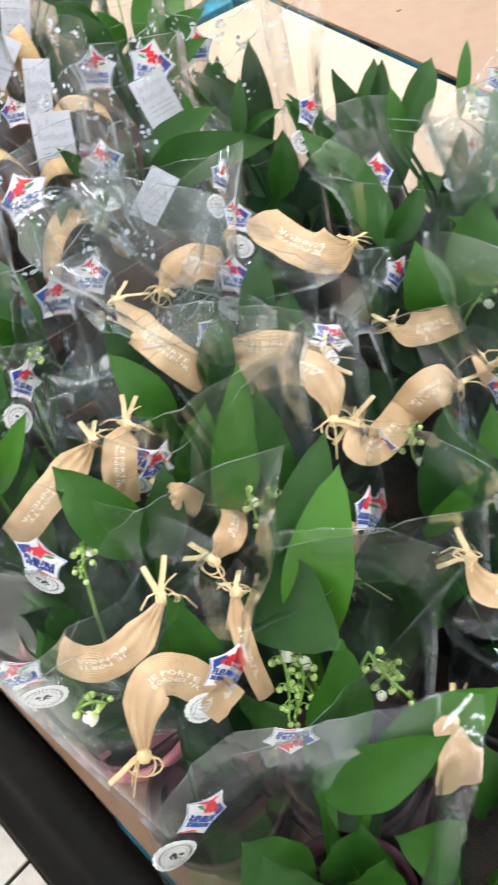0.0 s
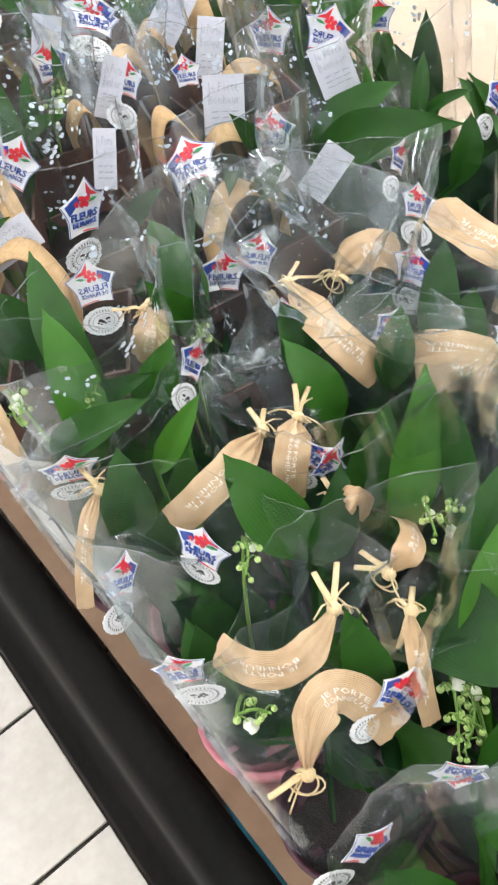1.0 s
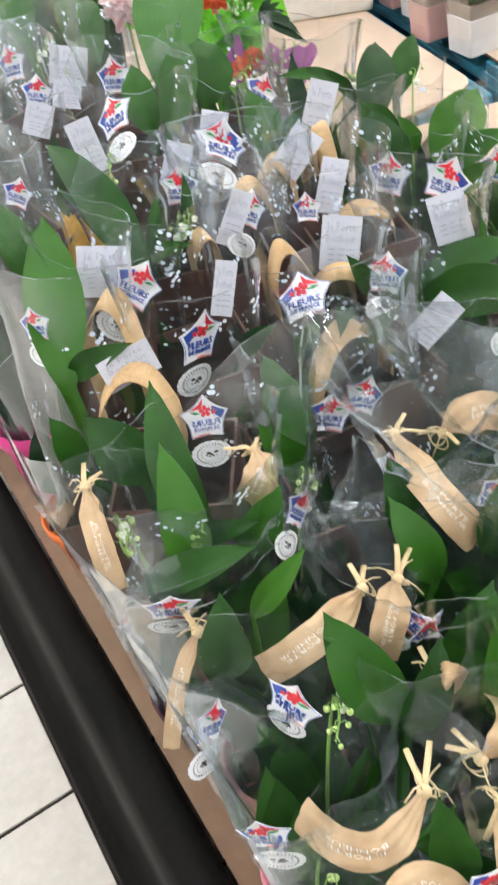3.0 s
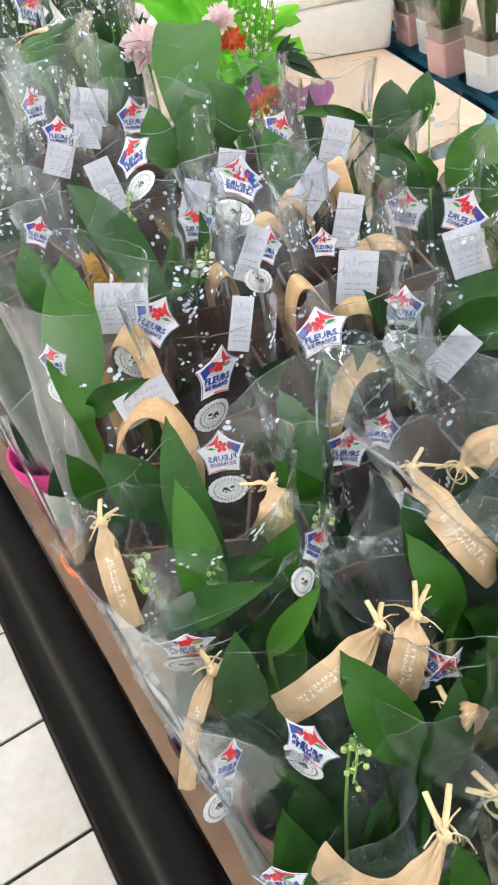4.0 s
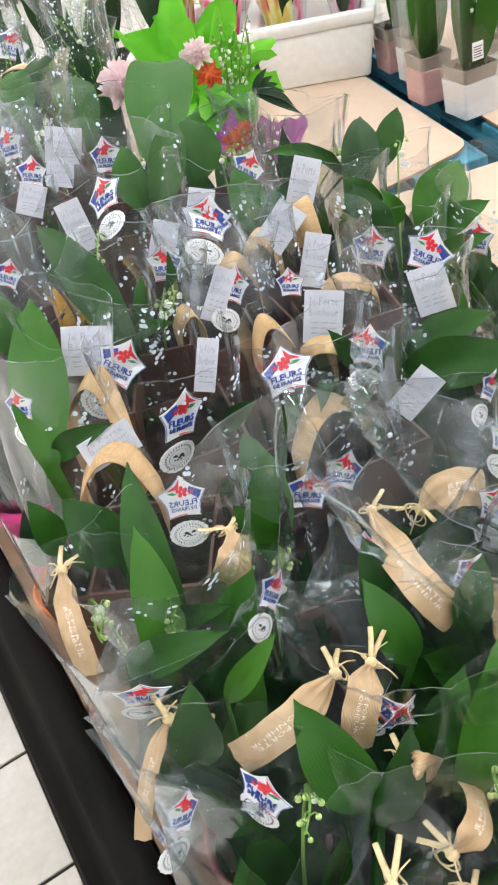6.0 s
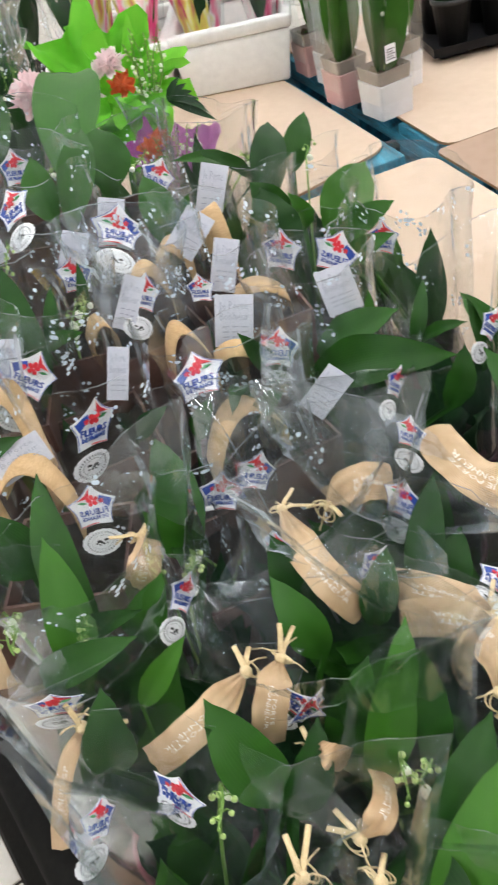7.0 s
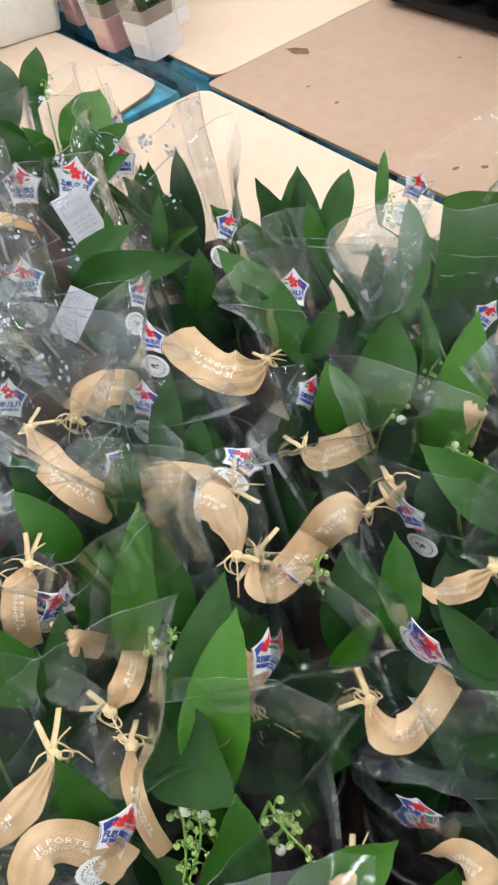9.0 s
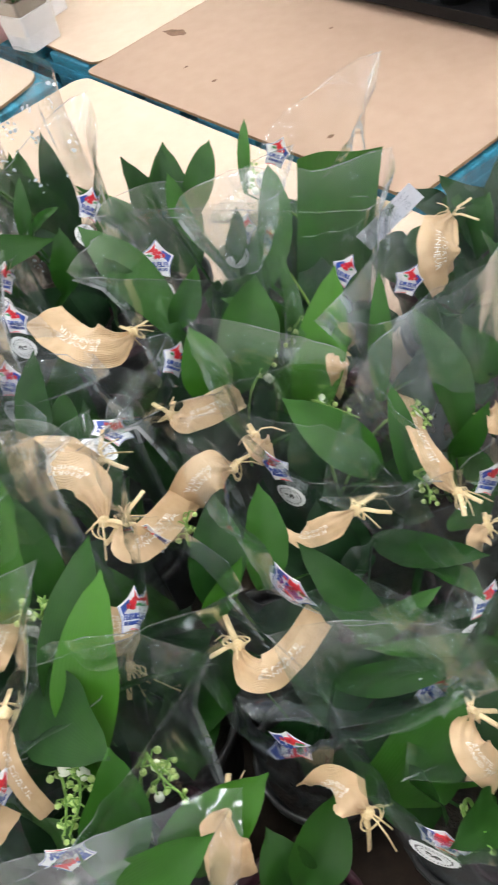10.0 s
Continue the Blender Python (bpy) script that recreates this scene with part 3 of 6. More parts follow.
def potted_lily(x, y, ctr, h, seed, face):
    """A small pot of lily of the valley in a cone of clear film."""
    by_rim = (RIM.inverted() @ Vector((x, y, 0))).y < 0.17
    mat, colour = POT_KINDS[seed % 2 if by_rim and seed in (10, 13) else 2 + seed % 3]
    thing = anchor("potted_lily", x, y, TABLE + 0.002, "lily of the valley in a " + colour + " pot and clear film", "potted plant", "potted lilies on the display")
    pot(thing, x, y, 0.045, 0.075, mat)
    rnd = random.Random(seed)
    low = seed > 99
    if seed > 113:                              # low plants between the wrapped ones
        tagged(thing, "small lily of the valley in a " + colour + " pot between wrapped plants", "potted plant", "potted lilies on the display")
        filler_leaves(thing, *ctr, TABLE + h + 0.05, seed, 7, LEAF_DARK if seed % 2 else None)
        return thing, None
    sleeve = film_sleeve(thing, (x, y, 0), (*ctr, 0), h, seed, FILM_MILKY if seed in (4, 6, 14, 17, 19, 25, 26, 28, 30) else FILM, 0.04, 0.06, 0.064 if low else 0.078, 0.006 if low else 0.06 if seed in (6, 17, 19) else rnd.uniform(0.008, 0.03), 0.0, 0.012 if low else 0.03, face)
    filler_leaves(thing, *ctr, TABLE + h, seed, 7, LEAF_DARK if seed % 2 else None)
    return thing, sleeve


def gift_basket(x, y, ctr, h, seed, face):
    """A brown board basket of lily of the valley in a film bag printed with white blossoms."""
    thing = anchor("gift_basket", x, y, TABLE + 0.002, "brown gift basket of lily of the valley in blossom-printed clear film", "gift basket", "gift baskets on the display")
    rnd = random.Random(seed)
    turn = Matrix.Translation((x, y, TABLE + 0.002)) @ Matrix.Rotation(rnd.uniform(-0.4, 0.4), 4, "Z")
    near_rim = (RIM.inverted() @ Vector((x, y, 0))).y < 0.09
    w, hh, th = 0.036, 0.12 if near_rim else h - 0.05 if y < -0.53 else 0.09, 0.002
    bm = bmesh.new()
    for x0, y0, x1, y1 in ((-w, -w, w, -w + th), (-w, w - th, w, w), (-w, -w + th, -w + th, w - th), (w - th, -w + th, w, w - th)):
        box_mesh(bm, x0, y0, 0, x1, y1, hh)
    box_mesh(bm, -w + th, -w + th, 0, w - th, w - th, th)
    for v in bm.verts:
        v.co.x *= 1 + 0.25 * v.co.z / hh
        v.co.y *= 1 + 0.25 * v.co.z / hh
        v.co = turn @ v.co
    part("basket_box", bm, BROWN, thing, "dark brown board box", False)
    bm = bmesh.new()
    bmesh.ops.create_grid(bm, x_segments=8, y_segments=8, size=w * 1.18)
    for v in bm.verts:
        v.co = turn @ (v.co + Vector((0, 0, hh - 0.012 + 0.012 * noise.noise(v.co * 60 + Vector((seed, 0, 0))))))
    part("soil", bm, SOIL, thing)
    sleeve = film_sleeve(thing, (x, y, 0), (*ctr, 0), h, seed, FILM_PRINT_MILKY if seed in (38, 46, 48, 52, 53) else FILM_PRINT, 0.05, 0.052, 0.058, rnd.uniform(0.02, 0.045), 0.6, 0.012, face + rnd.uniform(-12, 12))
    filler_leaves(thing, *ctr, TABLE + h, seed, 3)
    return thing, sleeve

# ---- materials of the setting ----
CARD = surface("pale_card_sheet", (0.62, 0.465, 0.345), (0.68, 0.525, 0.405), 3, 0.75, 0.15, 0.001)
CARD_BROWN = surface("brown_card_sheet", (0.38, 0.252, 0.18), (0.425, 0.292, 0.212), 3, 0.75, 0.15, 0.001)
CARD_EDGE = surface("card_edge", (0.25, 0.15, 0.08), (0.4, 0.25, 0.14), 30, 0.85)
PALLET_BLUE = surface("blue_painted_wood", (0.03, 0.075, 0.09), (0.045, 0.4, 0.6), 9, 0.6, 0.5, 0.003, (1, 6, 6))
RUBBER = surface("black_rubber", (0.004, 0.004, 0.004), (0.010, 0.009, 0.008), 10, 0.6, 0.2, 0.001)
RUBBER.node_tree.nodes["Principled BSDF"].inputs["Specular IOR Level"].default_value = 0.08
TILE = surface("floor_tile", (0.62, 0.57, 0.51), (0.74, 0.69, 0.63), 5, 0.25, 0.08, 0.001)
GROUT = surface("dark_grout", (0.03, 0.025, 0.022), (0.07, 0.06, 0.05), 30, 0.9)
FOAM = surface("white_foam", (0.78, 0.77, 0.75), (0.88, 0.87, 0.85), 60, 0.7, 0.35, 0.002)
CEILING = surface("grey_ceiling", (0.24, 0.24, 0.24), (0.32, 0.32, 0.32), 2, 0.85)
# brown card with the shade beside the rim mixed into its colour
CARD_RIM_SHADE = surface("rim_shade_card", (0.22, 0.135, 0.08), (0.31, 0.2, 0.125), 3, 0.75, 0.15, 0.001)
# near-black tone that paints the shade in the gaps between the pots
CARD_GAP_SHADE = surface("gap_shade_card", (0.018, 0.012, 0.009), (0.06, 0.038, 0.026), 7, 0.9, 0.4, 0.002)
PLASTER = surface("pale_wall", (0.55, 0.53, 0.5), (0.65, 0.63, 0.6), 2, 0.8)
STAIN = surface("brown_stain", (0.10, 0.045, 0.02), (0.2, 0.1, 0.05), 60, 0.7)

RIM_ANGLE = math.atan(0.25)
RIM = Matrix.Translation((1.158, -0.824, 0)) @ Matrix.Rotation(RIM_ANGLE, 4, "Z")     # x along the rim, y to the display

# ---- shop hall ----
bm = bmesh.new()
bmesh.ops.create_grid(bm, x_segments=1, y_segments=1, size=5)
for v in bm.verts:
    v.co.z = -0.006
floor = part("floor", bm, GROUT, None, "", False)
tagged(floor, "cream square floor tiles with dark grout", "floor", kind="structure")
for name, x0, y0, x1, y1 in (("wall_north", -5.1, 5, 5.1, 5.1), ("wall_south", -5.1, -5.1, 5.1, -5), ("wall_east", 5, -5, 5.1, 5), ("wall_west", -5.1, -5, -5, 5)):
    w = part(name, box_mesh(bmesh.new(), x0, y0, 0, x1, y1, 3.2), PLASTER, None, "", False)
    tagged(w, "plain pale shop wall", "wall", kind="structure")
ceil = part("ceiling", box_mesh(bmesh.new(), -5.1, -5.1, 3.2, 5.1, 5.1, 3.3), CEILING, None, "", False)
tagged(ceil, "plain grey shop ceiling", "ceiling", kind="structure")


def glow(name, colour, strength):
    m, n, l, b = material(name)
    b.inputs["Emission Color"].default_value, b.inputs["Emission Strength"].default_value = (*colour, 1), strength
    return m


TUBE_LIGHT, LAMP_BODY = glow("tube_light", (0.965, 0.985, 0.995), LAMP), surface("lamp_body", (0.7, 0.7, 0.7), (0.8, 0.8, 0.8), 10, 0.4)
for x in (-3.6, -1.8, 0.0, 1.8, 3.6):
    for y in (-3.2, 0.0, 3.2):
        lamp = anchor("ceiling_light", x, y, 3.2, "long white fluorescent ceiling light", "ceiling light", "ceiling lights")
        part("lamp_body", box_mesh(bmesh.new(), x - 0.11, y - 1.3, 3.13, x + 0.11, y + 1.3, 3.2, 0.01), LAMP_BODY, lamp, "", False)
        part("diffuser", box_mesh(bmesh.new(), x - 0.09, y - 1.28, 3.105, x + 0.09, y + 1.28, 3.129, 0.008), TUBE_LIGHT, lamp, "", False)

# ---- low display of stacked pallets ----
def pallet(x0, y0, z0, along_x):
    """A wooden pallet 1.2 by 0.8, its corner at x0, y0."""
    lx, ly = (1.2, 0.8) if along_x else (0.8, 1.2)
    thing = anchor("pallet", x0 + lx / 2, y0 + ly / 2, z0, "worn blue painted wooden pallet under the card sheets", "pallet", "stacked pallets")
    m = Matrix.Translation((x0, y0, z0)) if along_x else Matrix.Translation((x0 + 0.8, y0, z0)) @ Matrix.Rotation(math.pi / 2, 4, "Z")
    for k, (w, off) in enumerate(((0.145, 0), (0.1, 0.18), (0.145, 0.3275), (0.1, 0.52), (0.145, 0.655))):
        part("board", box_mesh(bmesh.new(), 0, off, 0.114, 1.2, off + w, 0.136, 0.003, m), PALLET_BLUE, thing, "", False)
    for i in range(3):
        part("cross_board", box_mesh(bmesh.new(), i * 0.5275, 0, 0.092, i * 0.5275 + 0.145, 0.8, 0.1139, 0.003, m), PALLET_BLUE, thing, "", False)
        part("skid", box_mesh(bmesh.new(), 0, i * 0.3275, 0, 1.2, i * 0.3275 + 0.145, 0.022, 0.003, m), PALLET_BLUE, thing, "", False)
        for j in range(3):
            part("block", box_mesh(bmesh.new(), i * 0.5275, j * 0.3275, 0.0221, i * 0.5275 + 0.145, j * 0.3275 + 0.145, 0.0919, 0.002, m), PALLET_BLUE, thing, "", False)


for k in range(3):
    z = 0.001 + k * 0.1372
    pallet(0.02, -0.83, z, True)
    pallet(0.01, 0.012, z, False)
    pallet(-0.83, 0.03, z, False)
    pallet(-1.235, -0.83, z, True)
    pallet(0.85, 0.02, z, False)


def sheet(points, mat, label, lift=0.0, radius=0.03):
    """A thick card sheet with rounded corners."""
    pts, n = [], len(points)
    for i in range(n):
        p, a, b = Vector(points[i]), Vector(points[i - 1]), Vector(points[(i + 1) % n])
        u, w = (a - p).normalized() * radius, (b - p).normalized() * radius
        pts += [bend(p + u, p + (u + w) * 0.3, p + w, s / 4) for s in range(5)]
    bm = bmesh.new()
    low = bm.faces.new([bm.verts.new((p.x, p.y, TABLE - 0.005 + lift)) for p in pts])
    top = bmesh.ops.extrude_face_region(bm, geom=[low])["geom"]
    for v in top:
        if isinstance(v, bmesh.types.BMVert):
            v.co.z += 0.005
    for f in bm.faces:
        f.material_index = 1 if abs(f.normal.z) < 0.5 else 0
    bm.normal_update()
    for f in bm.faces:
        f.material_index = 1 if abs(f.normal.z) < 0.5 else 0
    bmesh.ops.recalc_face_normals(bm, faces=list(bm.faces))
    ob = part("card_sheet", bm, [mat, CARD_EDGE], None, "", False)
    return tagged(ob, label, "card sheet", "card sheets on the pallets")


def along(x, off):
    p = RIM @ Vector((x, off, 0))
    return (p.x, p.y)


sheet([(0.015, -0.003), (0.015, -0.5), along(-1.1, 0.004), along(0.95, 0.004), (2.1, -0.02)], CARD, "pale card sheet laid over the pallets beneath the plants")
sheet([(0.012, 0.006), (0.012, 1.2), (0.805, 1.2), (0.805, 0.006)], CARD_BROWN, "brown card sheet with a dark stain on the pallet", 0.003, 0.014)
sheet([(0.004, 0.034), (0.004, 1.2), (-0.85, 1.2), (-0.85, 0.05)], CARD, "pale card sheet laid over the back pallet")
sheet([(-0.078, -0.04), (0.0, -0.31), (-0.02, -0.79), (-1.2, -1.2), (-1.2, -0.05)], CARD, "pale card sheet under the white foam boxes", 0.0, 0.04)
sheet([(0.87, 0.03), (0.87, 1.2), (1.65, 1.2), (1.65, 0.03)], CARD, "pale card sheet on the neighbouring pallet")

# strip added over the pale sheet to carry that darker tone
sheet([along(-1.3, 0.003), along(0.9, 0.003), along(0.9, 0.16), along(-1.3, 0.16)], CARD_RIM_SHADE, "brown card strip along the black rim, shade in its colour", 0.0015, 0.012)
# added sheet, unseen itself: its dark colour stands for shade among the plants
sheet([along(-0.85, 0.085), along(0.42, 0.085), along(0.42, 0.5), along(-0.85, 0.5)], CARD_GAP_SHADE, "dark card sheet added beneath the pots as shade between them", 0.0055, 0.02)

# stain and specks on the brown sheet
bm = bmesh.new()
rnd = random.Random(4)
for sx, sy, ln, wd in ((0.064, 0.178, 0.06, 0.011), (0.292, 0.09, 0.007, 0.005), (0.2, 0.1, 0.006, 0.004), (0.35, 0.3, 0.006, 0.004), (0.6, 0.06, 0.008, 0.006), (0.63, 0.085, 0.01, 0.004)):
    ring = [bm.verts.new((sx + (ln * math.cos(a) * 0.5) * (1 + 0.2 * rnd.uniform(-1, 1)), sy + ln * math.cos(a) * 0.06 + wd * math.sin(a) * (1 + 0.4 * rnd.uniform(-1, 1)), TABLE + 0.0036)) for a in (k * 6.28319 / 14 for k in range(14))]
    bm.faces.new(ring)
stain = part("stain", bm, STAIN, None, "", False)
tagged(stain, "dark brown dried stain on the card", "stain")

# ---- black rim round the display ----
prof = [(0.0, 0.36), (0.0, 0.424), (-0.006, 0.43), (-0.018, 0.431), (-0.03, 0.427), (-0.037, 0.42), (-0.05, 0.26), (-0.062, 0.10), (-0.082, 0.062), (-0.098, 0.055), (-0.103, 0.045), (-0.104, 0.0), (-0.02, 0.0)]
rows = [[RIM @ Vector((x, y, z)) for y, z in prof] for x in [-2.3 + 0.15 * k for k in range(23)]]
bm = grid(rows, closed=True, uvs=([k / 13 for k in range(14)], [k * 0.15 for k in range(23)]))
bmesh.ops.recalc_face_normals(bm, faces=list(bm.faces))
rim = part("display_rim", bm, RUBBER, None)
tagged(rim, "black rubber bumper rim along the display edge", "bumper rim", kind="structure")

# ---- floor tiles beside the display ----
PITCH = 0.2005
tile_bm = box_mesh(bmesh.new(), -PITCH / 2 + 0.003, -PITCH / 2 + 0.003, 0, PITCH / 2 - 0.003, PITCH / 2 - 0.003, 0.005, 0.0012)
TILE_MESH = bpy.data.meshes.new("tile")
tile_bm.to_mesh(TILE_MESH)
TILE_MESH.materials.append(TILE)
box_v, box_f = [], []
for i in range(-34, 35):
    for j in range(-36, 30):
        # grid offset puts one dark joint where the rim's foot casts its shadow line
        at = RIM @ Matrix.Translation((-0.4845 + (i + 0.5) * PITCH, -0.108 - (j + 0.5) * PITCH, -0.005))
        if -6 <= i <= 4 and 0 <= j <= 4:
            shared("tile", TILE_MESH, floor, at)
        elif max(abs(at.translation.x), abs(at.translation.y)) < 4.85:
            q, n0 = PITCH / 2 - 0.003, len(box_v)
            box_v += [at @ Vector((x, y, z)) for z, k in ((0.0, 0), (0.005, 0.001)) for x, y in ((-q + k, -q + k), (q - k, -q + k), (q - k, q - k), (-q + k, q - k))]
            box_f += [tuple(n0 + a for a in f) for f in ((4, 5, 6, 7), (0, 1, 5, 4), (1, 2, 6, 5), (2, 3, 7, 6), (3, 0, 4, 7))]
tile_bm.free()
rest = bpy.data.meshes.new("tiles")
rest.from_pydata(box_v, [], box_f)
rest.materials.append(TILE)
tagged(shared("tiles", rest, floor, Matrix()), kind="stuff")

# ---- white foam boxes at the back ----
PINK_PAPER = surface("pink_tissue", (0.75, 0.2, 0.36), (0.9, 0.45, 0.58), 12, 0.6)
GREEN_TISSUE = leaf_material("lime_tissue", (0.1, 0.46, 0.02), (0.24, 0.66, 0.06), 3, 0.6, 0.3)
PURPLE_TISSUE = leaf_material("mauve_tissue", (0.38, 0.1, 0.36), (0.6, 0.25, 0.55), 3, 0.55, 0.4)
PETAL = leaf_material("pink_petal", (0.9, 0.66, 0.69), (0.96, 0.87, 0.87), 5, 0.6, 0.3)
ORANGE_PETAL = leaf_material("orange_petal", (0.75, 0.1, 0.03), (0.85, 0.25, 0.1), 5, 0.6, 0.3)
YELLOW_PETAL = leaf_material("yellow_petal", (0.8, 0.45, 0.02), (0.9, 0.62, 0.06), 5, 0.6, 0.3)
MOSS = surface("dry_moss", (0.05, 0.04, 0.02), (0.17, 0.13, 0.06), 70, 0.95, 1.0, 0.01)
GLAZE_WHITE = surface("white_pot", (0.68, 0.66, 0.68), (0.8, 0.78, 0.8), 25, 0.45)
GLAZE_PINK = surface("rose_pot", (0.55, 0.3, 0.29), (0.68, 0.42, 0.4), 25, 0.45)
GREY_BAND = surface("grey_band", (0.24, 0.2, 0.17), (0.34, 0.29, 0.25), 30, 0.5)
TRAY = surface("black_tray", (0.003, 0.003, 0.004), (0.009, 0.009, 0.01), 15, 0.5)
TRAY.node_tree.nodes["Principled BSDF"].inputs["Specular IOR Level"].default_value = 0.2
SAGE = surface("sage_leaf", (0.18, 0.26, 0.15), (0.38, 0.46, 0.32), 40, 0.7, 0.6, 0.004)


def gaudy_paper():
    """Glossy wrapping with bands of pink, white and yellow."""
    m, n, l, b = material("gaudy_wrapping")
    l.new(ramp(n, l, noise_of(n, l, 22, 2, "Object", (1, 1, 0.4)), [(0.38, (0.75, 0.03, 0.2)), (0.46, (0.85, 0.3, 0.45)), (0.52, (0.85, 0.82, 0.8)), (0.6, (0.75, 0.7, 0.12)), (0.68, (0.6, 0.05, 0.16))]), b.inputs["Base Color"])
    b.inputs["Roughness"].default_value = 0.3
    return m


GAUDY = gaudy_paper()


def foam_box(x, y, turn, w, d, h):
    """An open tapered foam box with thick walls, one corner at x, y."""
    m = Matrix.Translation((x, y, TABLE + 0.001)) @ Matrix.Rotation(turn, 4, "Z")
    bm = bmesh.new()
    th, fl = 0.022, 0.022

    def ring(off, z, flare):
        return [bm.verts.new(m @ Vector(p)) for p in ((off - flare, off - flare, z), (w - off + flare, off - flare, z), (w - off + flare, d - off + flare, z), (off - flare, d - off + flare, z))]
    box = anchor("foam_box", *(m @ Vector((w / 2, d / 2, 0))), "white open foam box holding wrapped flower posies", "foam box", "foam boxes")

    def shell(rings, name, closed):
        for p, q in zip(rings, rings[1:]):
            for k in range(4):
                bm.faces.new((p[k], p[(k + 1) % 4], q[(k + 1) % 4], q[k]))
        if closed:
            for k in range(4):
                bm.faces.new((rings[-1][k], rings[-1][(k + 1) % 4], rings[0][(k + 1) % 4], rings[0][k]))
        else:
            bm.faces.new(rings[0][::-1])
            bm.faces.new(rings[-1])
        bmesh.ops.recalc_face_normals(bm, faces=list(bm.faces))
        bmesh.ops.bevel(bm, geom=list(bm.edges), offset=0.007, segments=3, affect="EDGES", profile=0.5)
        for v in bm.verts:
            v.co += Vector((noise.noise(v.co * 9), noise.noise(v.co * 9 + UP * 5), noise.noise(v.co * 9 + UP * 9))) * 0.003 * (1 if v.co.z > TABLE + 0.02 else 0)
        part(name, bm, FOAM, box)

    lip = h - 0.03
    shell([ring(0, 0, 0), ring(0, lip, fl * 0.8), ring(th, lip, fl * 0.8), ring(th, 0.02, 0)], "body", False)
    bm = bmesh.new()
    shell([ring(-0.003, lip + 0.0005, fl * 0.8), ring(-0.003, h, fl), ring(th, h, fl), ring(th, lip + 0.0005, fl * 0.8)], "lip", True)
    return box


def posy(x, y, z, lean, seed):
    """A posy in a cone of bright wrapping, with leaves and small blossoms."""
    rnd = random.Random(seed)
    thing = anchor("wrapped_posy", x, y, z, "flower posy in bright pink and clear wrapping in a foam box", "posy", "posies in the foam boxes")
    rows = []
    for k in range(9):
        s = k / 8
        c = Vector((x, y, z)) + Vector(lean) * s + UP * 0.27 * s
        rows.append([c + Vector((math.cos(a), math.sin(a), 0)) * (0.012 + 0.045 * s) * (1 + 0.18 * math.sin(a * 5 + seed) * s) + UP * 0.03 * math.sin(a * 3 + seed) * s for a in (j * 6.28319 / 24 for j in range(24))])
    part("wrapper", grid(rows, ([j / 24 for j in range(25)], [k / 8 for k in range(9)]), closed=True), GAUDY if seed % 3 else FILM, thing)
    for k in range(6):
        a = rnd.uniform(0, 6.28)
        top = Vector((x, y, z)) + Vector(lean) + UP * rnd.uniform(0.24, 0.34)
        leaf(thing, Vector((x, y, z + 0.1)), top + Vector((math.cos(a), math.sin(a), 0)) * 0.05, 0.03, LEAF_DARK if k % 2 else LEAF, 0.3, "leaf", False)
    return thing


TURN = math.atan2(0.219, 0.088)
U_BOX, V_BOX = Vector((math.cos(TURN), math.sin(TURN), 0)), Vector((-math.sin(TURN), math.cos(TURN), 0))
for i, corner in enumerate((Vector((-0.656, -0.252, 0)), Vector((-0.735, -0.515, 0)))):
    foam_box(corner.x, corner.y, TURN, 0.236, 0.30, 0.145)
    for k in range(5):
        p = corner + U_BOX * (0.05 + 0.135 * (k % 2) + 0.02 * k / 5) + V_BOX * (0.055 + 0.095 * (k // 2))
        posy(p.x, p.y, TABLE + 0.024, (0.02 * (k % 3 - 1), 0.012 * (k % 2), 0), 11 + k + 7 * i)


